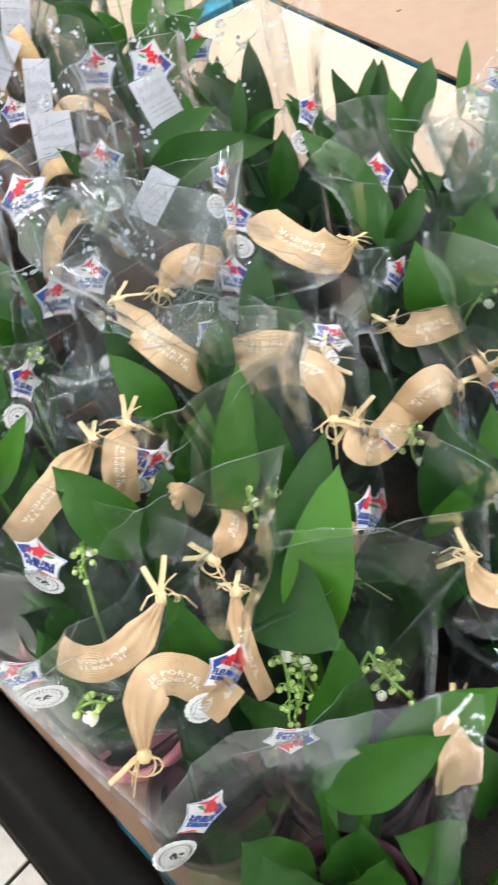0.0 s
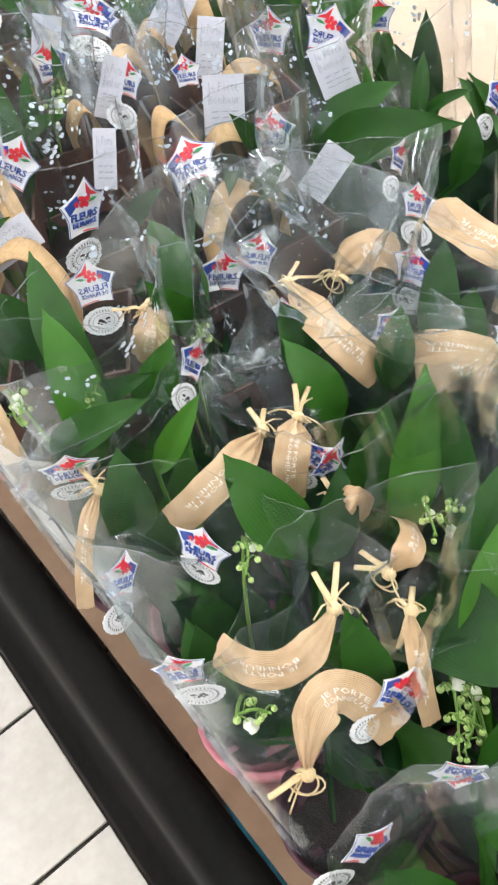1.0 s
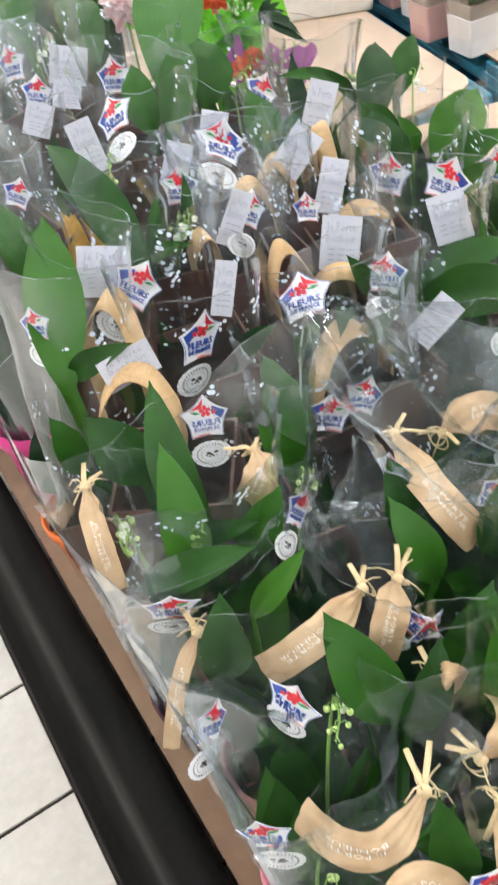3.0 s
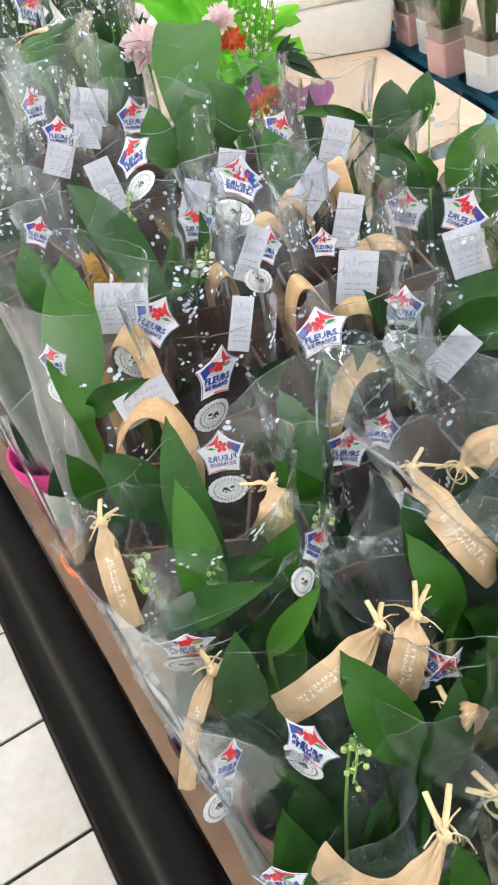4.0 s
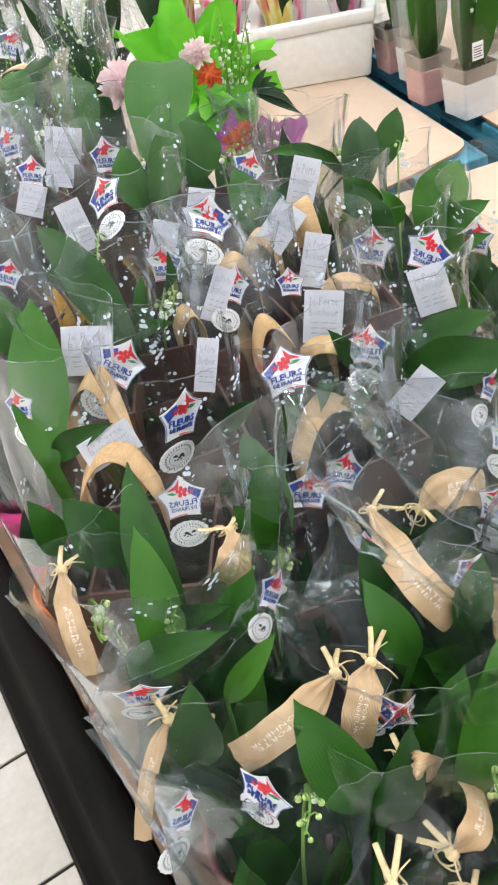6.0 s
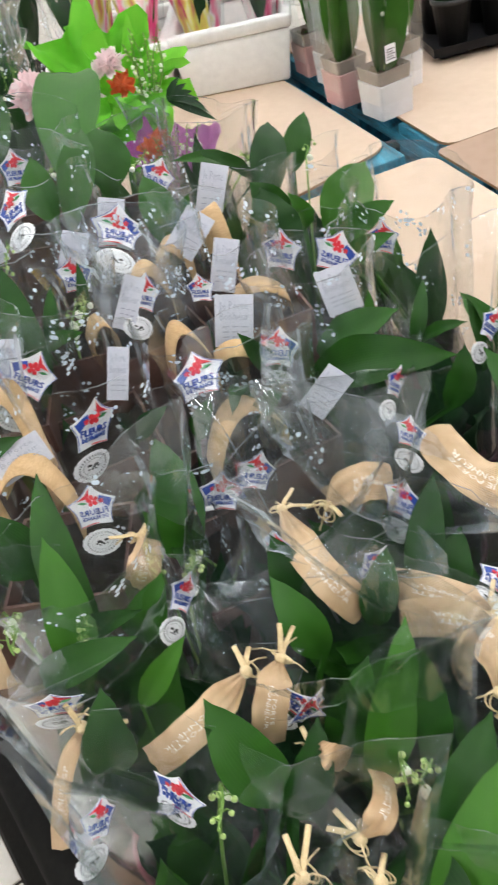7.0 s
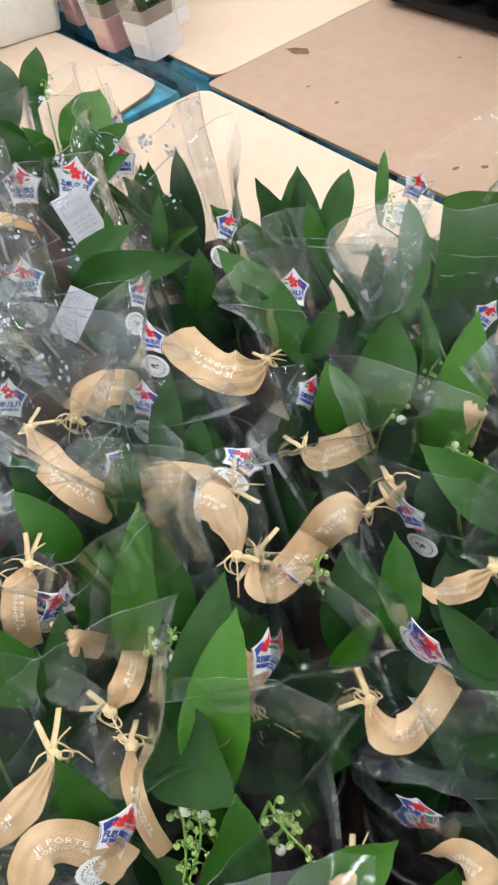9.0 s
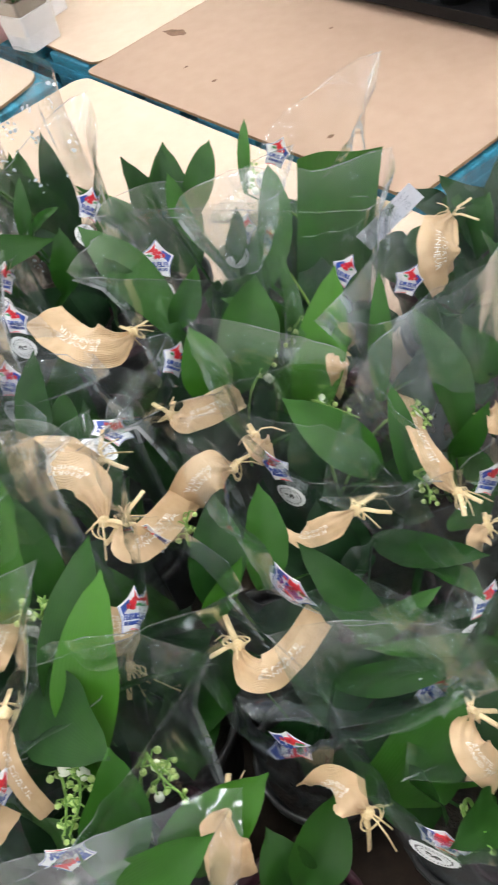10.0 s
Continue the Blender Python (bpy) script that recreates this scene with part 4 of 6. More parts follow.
# ---- square pots in tall clear boxes ----
def boxed_lily(x, y, turn, w, glaze, colour, seed):
    thing = anchor("boxed_lily", x, y, TABLE + 0.001, "lily of the valley in a square " + colour + " pot and clear box", "potted plant", "boxed pots at the back")
    m = Matrix.Translation((x, y, TABLE + 0.001)) @ Matrix.Rotation(turn, 4, "Z")

    def square(bm, half, z, r=0.006):
        pts = []
        for sx, sy in ((1, 1), (-1, 1), (-1, -1), (1, -1)):
            a0 = math.atan2(sy, sx) - math.pi / 4
            pts += [Vector((sx * (half - r) + r * math.cos(a0 + t), sy * (half - r) + r * math.sin(a0 + t), z)) for t in (0, 0.52, 1.05, 1.57)]
        return [bm.verts.new(m @ p) for p in pts]

    def shell(levels, cap):
        bm = bmesh.new()
        rs = [square(bm, h, z) for h, z in levels]
        for a, b in zip(rs, rs[1:]):
            for k in range(16):
                bm.faces.new((a[k], a[(k + 1) % 16], b[(k + 1) % 16], b[k]))
        if cap:
            bm.faces.new(rs[0][::-1])
            bm.faces.new(rs[-1])
        bmesh.ops.recalc_face_normals(bm, faces=list(bm.faces))
        return bm
    h = w / 2
    part("pot", shell([(h * 0.93, 0), (h, 0.066), (h - 0.004, 0.0665), (h - 0.006, 0.05)], True), glaze, thing, "", False)
    part("liner_band", shell([(h - 0.0045, 0.064), (h - 0.001, 0.092), (h - 0.003, 0.093), (h - 0.006, 0.07)], False), GREY_BAND, thing, "grey plastic liner rim", False)
    bm = bmesh.new()
    bmesh.ops.create_grid(bm, x_segments=12, y_segments=12, size=h - 0.006)
    for v in bm.verts:
        v.co = m @ (v.co + UP * (0.082 + 0.014 * noise.noise(v.co * 110 + UP * seed)))
    part("moss", bm, MOSS, thing)
    rnd = random.Random(seed)
    for k in range(4):
        a = rnd.uniform(0, 6.28)
        b = Vector((x, y, TABLE + 0.13)) + Vector((math.cos(a), math.sin(a), 0)) * 0.012
        leaf(thing, b, Vector((x, y, TABLE + rnd.uniform(0.27, 0.33))) + Vector((math.cos(a), math.sin(a), 0)) * 0.03, 0.045, LEAF_FRESH, 0.25)
    for k in range(2):
        a = rnd.uniform(0, 6.28)
        flower_spike(thing, (x + 0.02 * math.cos(a), y + 0.02 * math.sin(a), TABLE + 0.16), (x + 0.03 * math.cos(a), y + 0.03 * math.sin(a), TABLE + 0.28), 9)
    part("clear_box", shell([(h * 0.98, 0.03), (h + 0.002, 0.09), (h + 0.003, 0.2), (h + 0.003, 0.38)], False), BOX_FILM, thing, "tall clear plastic box", False)
    if seed % 2:
        q = m @ Matrix.Translation((h + 0.004, -0.012, 0.125)) @ Matrix.Rotation(math.pi / 2, 4, "Y") @ Matrix.Rotation(math.pi / 2, 4, "Z")
        tag = part("price_label", box_mesh(bmesh.new(), -0.012, -0.016, -0.0003, 0.012, 0.016, 0.0003, 0, q), PAPER, thing, "white price label", False)
        for k in range(5):
            part("bar", box_mesh(bmesh.new(), -0.009, -0.011 + 0.0045 * k, 0.0003, 0.009 - 0.003 * (k % 2), -0.0095 + 0.0045 * k, 0.0008, 0, q), INK, tag, "", False)


boxed_lily(-0.222, 0.034, 0.14, 0.080, GLAZE_WHITE, "white", 1)
boxed_lily(-0.345, 0.006, 0.1, 0.074, GLAZE_PINK, "pink", 2)
boxed_lily(-0.470, 0.042, 0.1, 0.074, GLAZE_WHITE, "white", 3)
boxed_lily(-0.575, 0.034, 0.05, 0.074, GLAZE_PINK, "pink", 4)
boxed_lily(-0.330, 0.118, 0.2, 0.078, GLAZE_WHITE, "white", 5)


# ---- black trays of pots on the back sheets ----
def plant_tray(x, y, turn, nx, ny, cell, crown, words, seed):
    """A black moulded tray with a rim and feet, pots standing in it."""
    m = Matrix.Translation((x, y, TABLE + 0.004)) @ Matrix.Rotation(turn, 4, "Z")
    w, d = nx * cell + 0.02, ny * cell + 0.02
    tray = anchor("plant_tray", *(m @ Vector((w / 2, d / 2, 0))), words, "plant tray", "black plant trays")
    bm = bmesh.new()
    for x0, y0, x1, y1, z0, z1 in ((0, 0, w, d, 0.012, 0.016), (0, 0, w, 0.003, 0.016, 0.03), (0, d - 0.003, w, d, 0.016, 0.03), (0, 0.003, 0.003, d - 0.003, 0.016, 0.03), (w - 0.003, 0.003, w, d - 0.003, 0.016, 0.03)):
        box_mesh(bm, x0, y0, z0, x1, y1, z1)
    for v in bm.verts:
        v.co = m @ v.co
    part("tray_body", bm, TRAY, tray, "", False)
    for i in range(nx):
        for e in (0.02, d - 0.04):
            part("foot", box_mesh(bmesh.new(), 0.02 + i * cell, e, 0, 0.02 + i * cell + cell * 0.6, e + 0.02, 0.0118, 0.002, m), TRAY, tray, "", False)
    rnd = random.Random(seed)
    for i in range(nx):
        for j in range(ny):
            c = m @ Vector((0.01 + (i + 0.5) * cell, 0.01 + (j + 0.5) * cell, 0.0162))
            plant = anchor("tray_plant", *c, "small plant in a black pot standing in a tray", "potted plant", "plants in the trays")
            r = cell * 0.4
            bm = lathe([(r * 0.75, 0), (r, 0.085), (r * 1.08, 0.086), (r * 1.08, 0.096), (r * 0.95, 0.096), (r * 0.9, 0.08)], 20)
            for v in bm.verts:
                v.co += c
            part("pot", bm, BLACK_POT, plant)
            for k in range(9 if crown is SAGE else 7):
                a = rnd.uniform(0, 6.28)
                out = Vector((math.cos(a), math.sin(a), 0))
                leaf(plant, c + UP * 0.08 + out * 0.01, c + UP * rnd.uniform(0.13, 0.24) + out * r * rnd.uniform(0.5, 1.3), rnd.uniform(0.025, 0.045), crown, 0.25, "leaf", False)


plant_tray(-0.362, 0.222, math.atan2(0.28, 0.062), 5, 3, 0.105, LEAF_DARK, "black plastic tray of dark leafy pots on card", 3)
plant_tray(0.05, 0.385, -0.03, 7, 3, 0.1, SAGE, "black plastic tray of pale sage-green pots on card", 8)


# ---- flowers behind the baskets ----
def ruffled(parent, name, c, r, mat, lobes, seed, up=Vector((0.3, 0, 0.95)), deep=0.6, rings=8):
    """A funnel of paper or petals with a wavy, lobed outline."""
    rnd = random.Random(seed)
    up = up.normalized()
    a_, b_ = up.orthogonal().normalized(), up.cross(up.orthogonal().normalized())
    n, rows = 72, []
    ph = [rnd.uniform(0, 6.28) for _ in range(4)]
    for k in range(rings + 1):
        s = k / rings
        row = []
        for j in range(n):
            t = j * 6.28319 / n
            edge = 1 + s * s * (0.28 * math.cos(lobes * t + ph[0]) + 0.1 * math.sin((lobes * 2 + 1) * t + ph[1]))
            lift = r * deep * s ** 1.4 + s * s * r * (0.22 * math.sin(lobes * 1.5 * t + ph[2]) + 0.08 * math.sin(9 * t + ph[3]))
            lift += r * s * (0.28 * noise.noise(Vector((math.cos(t) * 3 + seed, math.sin(t) * 3, s * 3))) + 0.13 * noise.noise(Vector((math.cos(t) * 9, math.sin(t) * 9 + seed, s * 8))))
            row.append(c + (a_ * math.cos(t) + b_ * math.sin(t)) * (r * (0.08 + 0.92 * s) * edge) + up * (lift - r * deep))
        rows.append(row)
    return part(name, grid(rows, ([j / n for j in range(n + 1)], [k / rings for k in range(rings + 1)]), closed=True), mat, parent)


def blossom(parent, c, r, mat, seed, up=Vector((0.45, 0, 0.9)), layers=5):
    """A double flower of ruffled petal layers."""
    for k in range(layers):
        f = 1 - k / layers * 0.75
        ruffled(parent, "petals", c + up.normalized() * r * 0.22 * k, r * f, mat, 7 + k % 3, seed + k, up, 0.35 + 0.22 * k, 4)


def stem(parent, a, b, r=0.002):
    bm = bmesh.new()
    a, b = Vector(a), Vector(b)
    tube(bm, [a.lerp(b, k / 6) + UP * 0.004 * math.sin(k) for k in range(7)], r, 6)
    part("stem", bm, STEM, parent)


posy_green = anchor("tissue_bouquet", 0.0, -0.5, TABLE + 0.001, "bouquet of lilies and pink flowers in lime tissue", "bouquet")
bm = lathe([(0.03, 0), (0.026, 0.05), (0.03, 0.14), (0.06, 0.22)], 20, 0.0, -0.5)
for v in bm.verts:
    v.co.z += TABLE + 0.001
part("wrapped_foot", bm, GREEN_TISSUE, posy_green)
ruffled(posy_green, "tissue", Vector((-0.03, -0.525, 0.72)), 0.1, GREEN_TISSUE, 7, 3, Vector((0.55, 0.1, 0.8)), 0.55, 14)
ruffled(posy_green, "tissue", Vector((0.0, -0.48, 0.70)), 0.075, GREEN_TISSUE, 7, 9, Vector((0.65, 0.25, 0.7)), 0.7, 12)
for k in range(9):
    a = k * 0.7
    flower_spike(posy_green, (0.0 + 0.01 * math.cos(a), -0.475 + 0.012 * math.sin(a), 0.66), (0.02 + 0.022 * math.cos(a), -0.465 + 0.03 * math.sin(a), 0.745 + 0.012 * (k % 3)), 9)
blossom(posy_green, Vector((0.015, -0.52, 0.735)), 0.022, PETAL, 21, Vector((0.5, -0.3, 0.8)))
blossom(posy_green, Vector((0.025, -0.51, 0.705)), 0.018, ORANGE_PETAL, 31, Vector((0.7, -0.1, 0.6)), 4)
for k in range(7):
    leaf(posy_green, (0.05, -0.455, 0.67), (0.055 + 0.004 * k, -0.43 + 0.006 * k, 0.70 - 0.012 * k), 0.012, LEAF_DARK, 0.2, "fern_leaf", False)

pink_one = anchor("carnation", 0.06, -0.65, TABLE + 0.001, "single pale pink carnation standing among the wrapped bouquets", "flower")
stem(pink_one, (0.06, -0.65, TABLE + 0.002), (0.054, -0.641, 0.73), 0.0018)
blossom(pink_one, Vector((0.056, -0.641, 0.735)), 0.032, PETAL, 41, Vector((0.55, 0.0, 0.8)), 6)

mauve = anchor("mauve_bouquet", 0.2, -0.49, TABLE + 0.001, "small bouquet of red and white flowers in mauve tissue", "bouquet")
bm = lathe([(0.022, 0), (0.02, 0.05), (0.03, 0.14), (0.045, 0.19)], 20, 0.2, -0.49)
for v in bm.verts:
    v.co.z += TABLE + 0.001
part("wrapped_foot", bm, PURPLE_TISSUE, mauve)
ruffled(mauve, "tissue", Vector((0.218, -0.480, 0.66)), 0.04, PURPLE_TISSUE, 3, 5, Vector((0.3, -0.3, 0.9)), 1.5, 14)
ruffled(mauve, "tissue", Vector((0.15, -0.527, 0.655)), 0.03, PURPLE_TISSUE, 4, 15, Vector((0.3, -0.5, 0.8)), 0.8, 12)
blossom(mauve, Vector((0.215, -0.53, 0.67)), 0.016, ORANGE_PETAL, 51, layers=4)
blossom(mauve, Vector((0.2, -0.512, 0.675)), 0.014, ORANGE_PETAL, 61, layers=4)
for k in range(5):
    flower_spike(mauve, (0.21, -0.52 + 0.012 * k, 0.64), (0.23, -0.525 + 0.016 * k, 0.69), 7)

sunny = anchor("primrose", 0.52, -0.82, TABLE + 0.001, "yellow primrose in a black pot wrapped in clear film", "potted plant")
pot(sunny, 0.52, -0.82, 0.036, 0.08, BLACK_POT)
for k in range(6):
    a = k * 1.05
    blossom(sunny, Vector((0.525 + 0.022 * math.cos(a), -0.81 + 0.024 * math.sin(a), 0.665 + 0.008 * (k % 2))), 0.016, YELLOW_PETAL, 70 + k, layers=3)
    stem(sunny, (0.52, -0.82, TABLE + 0.07), (0.525 + 0.022 * math.cos(a), -0.81 + 0.024 * math.sin(a), 0.655), 0.0015)
film_sleeve(sunny, (0.52, -0.82, 0), (0.525, -0.81, 0), 0.26, 71, FILM_PRINT, 0.04, 0.05, 0.06, 0.03)

for px, py, glaze, words, seed in ((0.615, -0.895, MAGENTA, "magenta", 81), (0.715, -0.885, ORANGE, "orange", 82)):
    thing = anchor("potted_plant", px, py, TABLE + 0.001, "leafy plant in a " + words + " pot wrapped in clear film", "potted plant")
    pot(thing, px, py, 0.052 if seed == 81 else 0.038, 0.13 if seed == 81 else 0.07, glaze)
    film_sleeve(thing, (px, py, 0), (px, py, 0), 0.2, seed, FILM, 0.05 if seed == 81 else 0.04, 0.055, 0.06, 0.02)
    filler_leaves(thing, px, py, TABLE + 0.2, seed, 5, LEAF_DARK)


def wrapped_bouquet(x, y, h, seed):
    """Dark foliage in a tall printed film bag."""
    thing = anchor("wrapped_bouquet", x, y, TABLE + 0.001, "dark leafy bouquet in tall blossom-printed clear film", "bouquet", "dark bouquets at the back")
    rnd = random.Random(seed)
    pot(thing, x, y, 0.036, 0.07, BLACK_POT)
    for k in range(9):
        a, q = rnd.uniform(0, 6.28), rnd.uniform(0.4, 1.0)
        out = Vector((math.cos(a), math.sin(a), 0))
        b = Vector((x, y, TABLE + 0.08 + h * 0.35 * (1 - q))) + out * 0.008
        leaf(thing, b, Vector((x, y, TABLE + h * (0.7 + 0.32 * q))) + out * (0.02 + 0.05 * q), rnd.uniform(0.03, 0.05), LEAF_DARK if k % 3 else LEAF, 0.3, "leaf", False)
    for k in range(3):
        a = rnd.uniform(0, 6.28)
        flower_spike(thing, (x, y, TABLE + h * 0.7), (x + 0.035 * math.cos(a), y + 0.035 * math.sin(a), TABLE + h * 0.98), 7)
    film_sleeve(thing, (x, y, 0), (x, y, 0), h, seed, FILM_PRINT, 0.05, 0.056, 0.07, 0.02, 0.4, 0.012)


for k, (bx, by, bh) in enumerate(((0.12, -0.88, 0.33), (0.02, -0.77, 0.34), (-0.06, -0.90, 0.36), (-0.12, -0.68, 0.33), (-0.2, -0.81, 0.37), (-0.3, -0.66, 0.36), (-0.3, -0.95, 0.38), (-0.42, -0.8, 0.38), (0.24, -0.72, 0.22), (-0.48, -0.64, 0.36), (-0.55, -0.95, 0.38), (0.33, -0.9, 0.33))):
    wrapped_bouquet(bx, by, bh, 90 + k)
for k in range(6):
    wrapped_bouquet(-1.08 - 0.05 * (k % 2), -0.82 + 0.15 * k, 0.42, 120 + k)

# a broad cut leaf standing at the edge of the plants
broad = anchor("broad_leaf_bunch", 0.93, -0.225, TABLE + 0.001, "broad flat ribbed green leaf wrapped with clear film", "cut leaf")
rows = []
for k in range(15):
    q = k / 14
    lo, hi = Vector((0.935, -0.315, TABLE + 0.003)).lerp(Vector((0.92, -0.241, 0.653)), q), Vector((0.935, -0.2, TABLE + 0.003)).lerp(Vector((0.92, -0.131, 0.601)), q)
    rows.append([lo.lerp(hi, u / 8) + Vector((0.008 * math.sin(u * 0.45 + q * 2), 0, 0.003 * q * math.sin(u * 0.8))) for u in range(9)])
part("broad_leaf", grid(rows, ([u / 8 for u in range(9)], [k / 14 for k in range(15)])), LEAF_WIDE, broad)
film_sleeve(broad, (0.95, -0.245, 0), (0.93, -0.225, 0), 0.15, 151, FILM, 0.035, 0.045, 0.05, 0.012, 0.0, 0.01)

# ---- the plants on the display, one by one ----
thing, sleeve = potted_lily(1.348, -0.519, (1.345, -0.517), 0.152, 0, -67)
sticker(sleeve, pose(1.363, -0.558, 0.572, 85, 10, 22), 0.022, False)
seal(sleeve, pose(1.359, -0.562, 0.548, 85, 10, 22), 0.022, False)
leaf(thing, (1.316, -0.549, 0.558), (1.324, -0.494, 0.590), 0.050)
leaf(thing, (1.317, -0.550, 0.558), (1.365, -0.551, 0.591), 0.021)
leaf(thing, (1.362, -0.523, 0.556), (1.373, -0.560, 0.591), 0.026)
ribbon(thing, (1.329, -0.495, 0.569), (1.347, -0.513, 0.580), (1.357, -0.504, 0.545), 0.019)
flower_spike(thing, (1.358, -0.537, 0.560), (1.379, -0.543, 0.568), 9)
thing, sleeve = potted_lily(1.275, -0.473, (1.264, -0.483), 0.153, 1, -18)
sticker(sleeve, pose(1.306, -0.497, 0.573, 84, 41, 68), 0.027, False)
leaf(thing, (1.249, -0.491, 0.575), (1.200, -0.498, 0.617), 0.026)
leaf(thing, (1.250, -0.496, 0.576), (1.274, -0.455, 0.593), 0.017)
leaf(thing, (1.243, -0.435, 0.563), (1.295, -0.442, 0.587), 0.025)
thing, sleeve = potted_lily(1.347, -0.425, (1.334, -0.434), 0.147, 2, 0)
sticker(sleeve, pose(1.289, -0.434, 0.567, 84, 37, 87), 0.022, True)
seal(sleeve, pose(1.290, -0.449, 0.547, 84, 37, 87), 0.022, True)
leaf(thing, (1.297, -0.451, 0.556), (1.275, -0.516, 0.603), 0.017)
ribbon(thing, (1.254, -0.392, 0.566), (1.264, -0.410, 0.579), (1.257, -0.404, 0.547), 0.015)
thing, sleeve = potted_lily(1.254, -0.556, (1.256, -0.538), 0.156, 3, -67)
sticker(sleeve, pose(1.273, -0.579, 0.576, 85, -4, 24), 0.024, False)
leaf(thing, (1.180, -0.560, 0.601), (1.188, -0.530, 0.625), 0.017)
leaf(thing, (1.267, -0.523, 0.575), (1.318, -0.473, 0.587), 0.020)
ribbon(thing, (1.220, -0.566, 0.606), (1.247, -0.564, 0.607), (1.224, -0.511, 0.576), 0.019)
ribbon(thing, (1.326, -0.574, 0.570), (1.311, -0.578, 0.581), (1.287, -0.581, 0.551), 0.020)
thing, sleeve = potted_lily(1.301, -0.728, (1.301, -0.730), 0.197, 4, 6)
sticker(sleeve, pose(1.256, -0.761, 0.617, 81, 61, 88), 0.027, True)
seal(sleeve, pose(1.259, -0.783, 0.605, 81, 61, 88), 0.027, True)
leaf(thing, (1.245, -0.690, 0.585), (1.224, -0.655, 0.621), 0.041)
leaf(thing, (1.269, -0.659, 0.582), (1.284, -0.601, 0.595), 0.039, LEAF_FRESH)
leaf(thing, (1.264, -0.696, 0.584), (1.293, -0.642, 0.609), 0.035)
thing, sleeve = potted_lily(1.230, -0.675, (1.203, -0.685), 0.180, 5, -27)
sticker(sleeve, pose(1.243, -0.705, 0.600, -85, -15, -118), 0.026, False)
leaf(thing, (1.193, -0.656, 0.608), (1.148, -0.599, 0.653), 0.039, LEAF_FRESH, 0.42)
leaf(thing, (1.164, -0.667, 0.621), (1.227, -0.660, 0.620), 0.05, None, 0.2)
ribbon(thing, (1.170, -0.687, 0.633), (1.198, -0.699, 0.632), (1.211, -0.702, 0.592), 0.010)
ribbon(thing, (1.279, -0.630, 0.586), (1.298, -0.640, 0.600), (1.305, -0.648, 0.571), 0.022)
flower_spike(thing, (1.194, -0.681, 0.606), (1.233, -0.700, 0.602), 14)
flower_spike(thing, (1.223, -0.642, 0.590), (1.262, -0.640, 0.592), 10)
flower_spike(thing, (1.201, -0.675, 0.600), (1.234, -0.698, 0.600), 14)
flower_spike(thing, (1.239, -0.649, 0.587), (1.238, -0.635, 0.595), 8)
thing, sleeve = potted_lily(1.187, -0.356, (1.185, -0.358), 0.145, 6, -1)
sticker(sleeve, pose(1.230, -0.359, 0.565, 83, 48, 83), 0.024, False)
leaf(thing, (1.164, -0.323, 0.559), (1.101, -0.288, 0.605), 0.035)
leaf(thing, (1.181, -0.386, 0.564), (1.133, -0.351, 0.595), 0.020)
leaf(thing, (1.183, -0.340, 0.558), (1.196, -0.318, 0.585), 0.021)
ribbon(thing, (1.223, -0.384, 0.570), (1.194, -0.378, 0.586), (1.123, -0.329, 0.555), 0.016)
ribbon(thing, (1.193, -0.320, 0.565), (1.204, -0.320, 0.576), (1.194, -0.304, 0.543), 0.021)
flower_spike(thing, (1.188, -0.388, 0.566), (1.217, -0.404, 0.574), 9)
thing, sleeve = potted_lily(1.193, -0.450, (1.199, -0.472), 0.180, 7, -77)
sticker(sleeve, pose(1.210, -0.517, 0.599, 87, 35, 4), 0.035, False)
seal(sleeve, pose(1.196, -0.516, 0.579, 87, 35, 4), 0.032, False)
leaf(thing, (1.176, -0.517, 0.591), (1.146, -0.483, 0.617), 0.031)
leaf(thing, (1.211, -0.437, 0.569), (1.278, -0.417, 0.586), 0.024)
ribbon(thing, (1.190, -0.445, 0.585), (1.197, -0.480, 0.605), (1.165, -0.481, 0.575), 0.015)
thing, sleeve = potted_lily(1.116, -0.689, (1.157, -0.722), 0.205, 8, 11)
sticker(sleeve, pose(1.201, -0.714, 0.625, 81, 58, 94), 0.018, False)
seal(sleeve, pose(1.206, -0.734, 0.612, 81, 58, 94), 0.018, False)
leaf(thing, (1.186, -0.720, 0.625), (1.169, -0.721, 0.664), 0.025)
leaf(thing, (1.169, -0.732, 0.634), (1.174, -0.715, 0.661), 0.017)
ribbon(thing, (1.156, -0.723, 0.646), (1.178, -0.761, 0.656), (1.134, -0.786, 0.627), 0.017)
ribbon(thing, (1.217, -0.772, 0.627), (1.198, -0.745, 0.649), (1.211, -0.722, 0.603), 0.020)
thing, sleeve = potted_lily(1.165, -0.618, (1.132, -0.625), 0.209, 9, 34)
sticker(sleeve, pose(1.170, -0.599, 0.629, 82, 55, 118), 0.023, False)
leaf(thing, (1.102, -0.655, 0.631), (1.062, -0.608, 0.679), 0.031, LEAF_FRESH)
leaf(thing, (1.117, -0.629, 0.629), (1.082, -0.609, 0.676), 0.023)
ribbon(thing, (1.148, -0.687, 0.639), (1.144, -0.669, 0.649), (1.110, -0.657, 0.621), 0.015)
flower_spike(thing, (1.112, -0.645, 0.630), (1.140, -0.653, 0.637), 6)
flower_spike(thing, (1.128, -0.641, 0.628), (1.126, -0.631, 0.639), 6)
thing, sleeve = potted_lily(1.113, -0.775, (1.107, -0.779), 0.227, 10, -24)
sticker(sleeve, pose(1.148, -0.807, 0.647, 85, -9, 66), 0.018, False)
seal(sleeve, pose(1.152, -0.804, 0.623, 85, -9, 66), 0.018, False)
leaf(thing, (1.092, -0.717, 0.636), (1.054, -0.736, 0.676), 0.037)
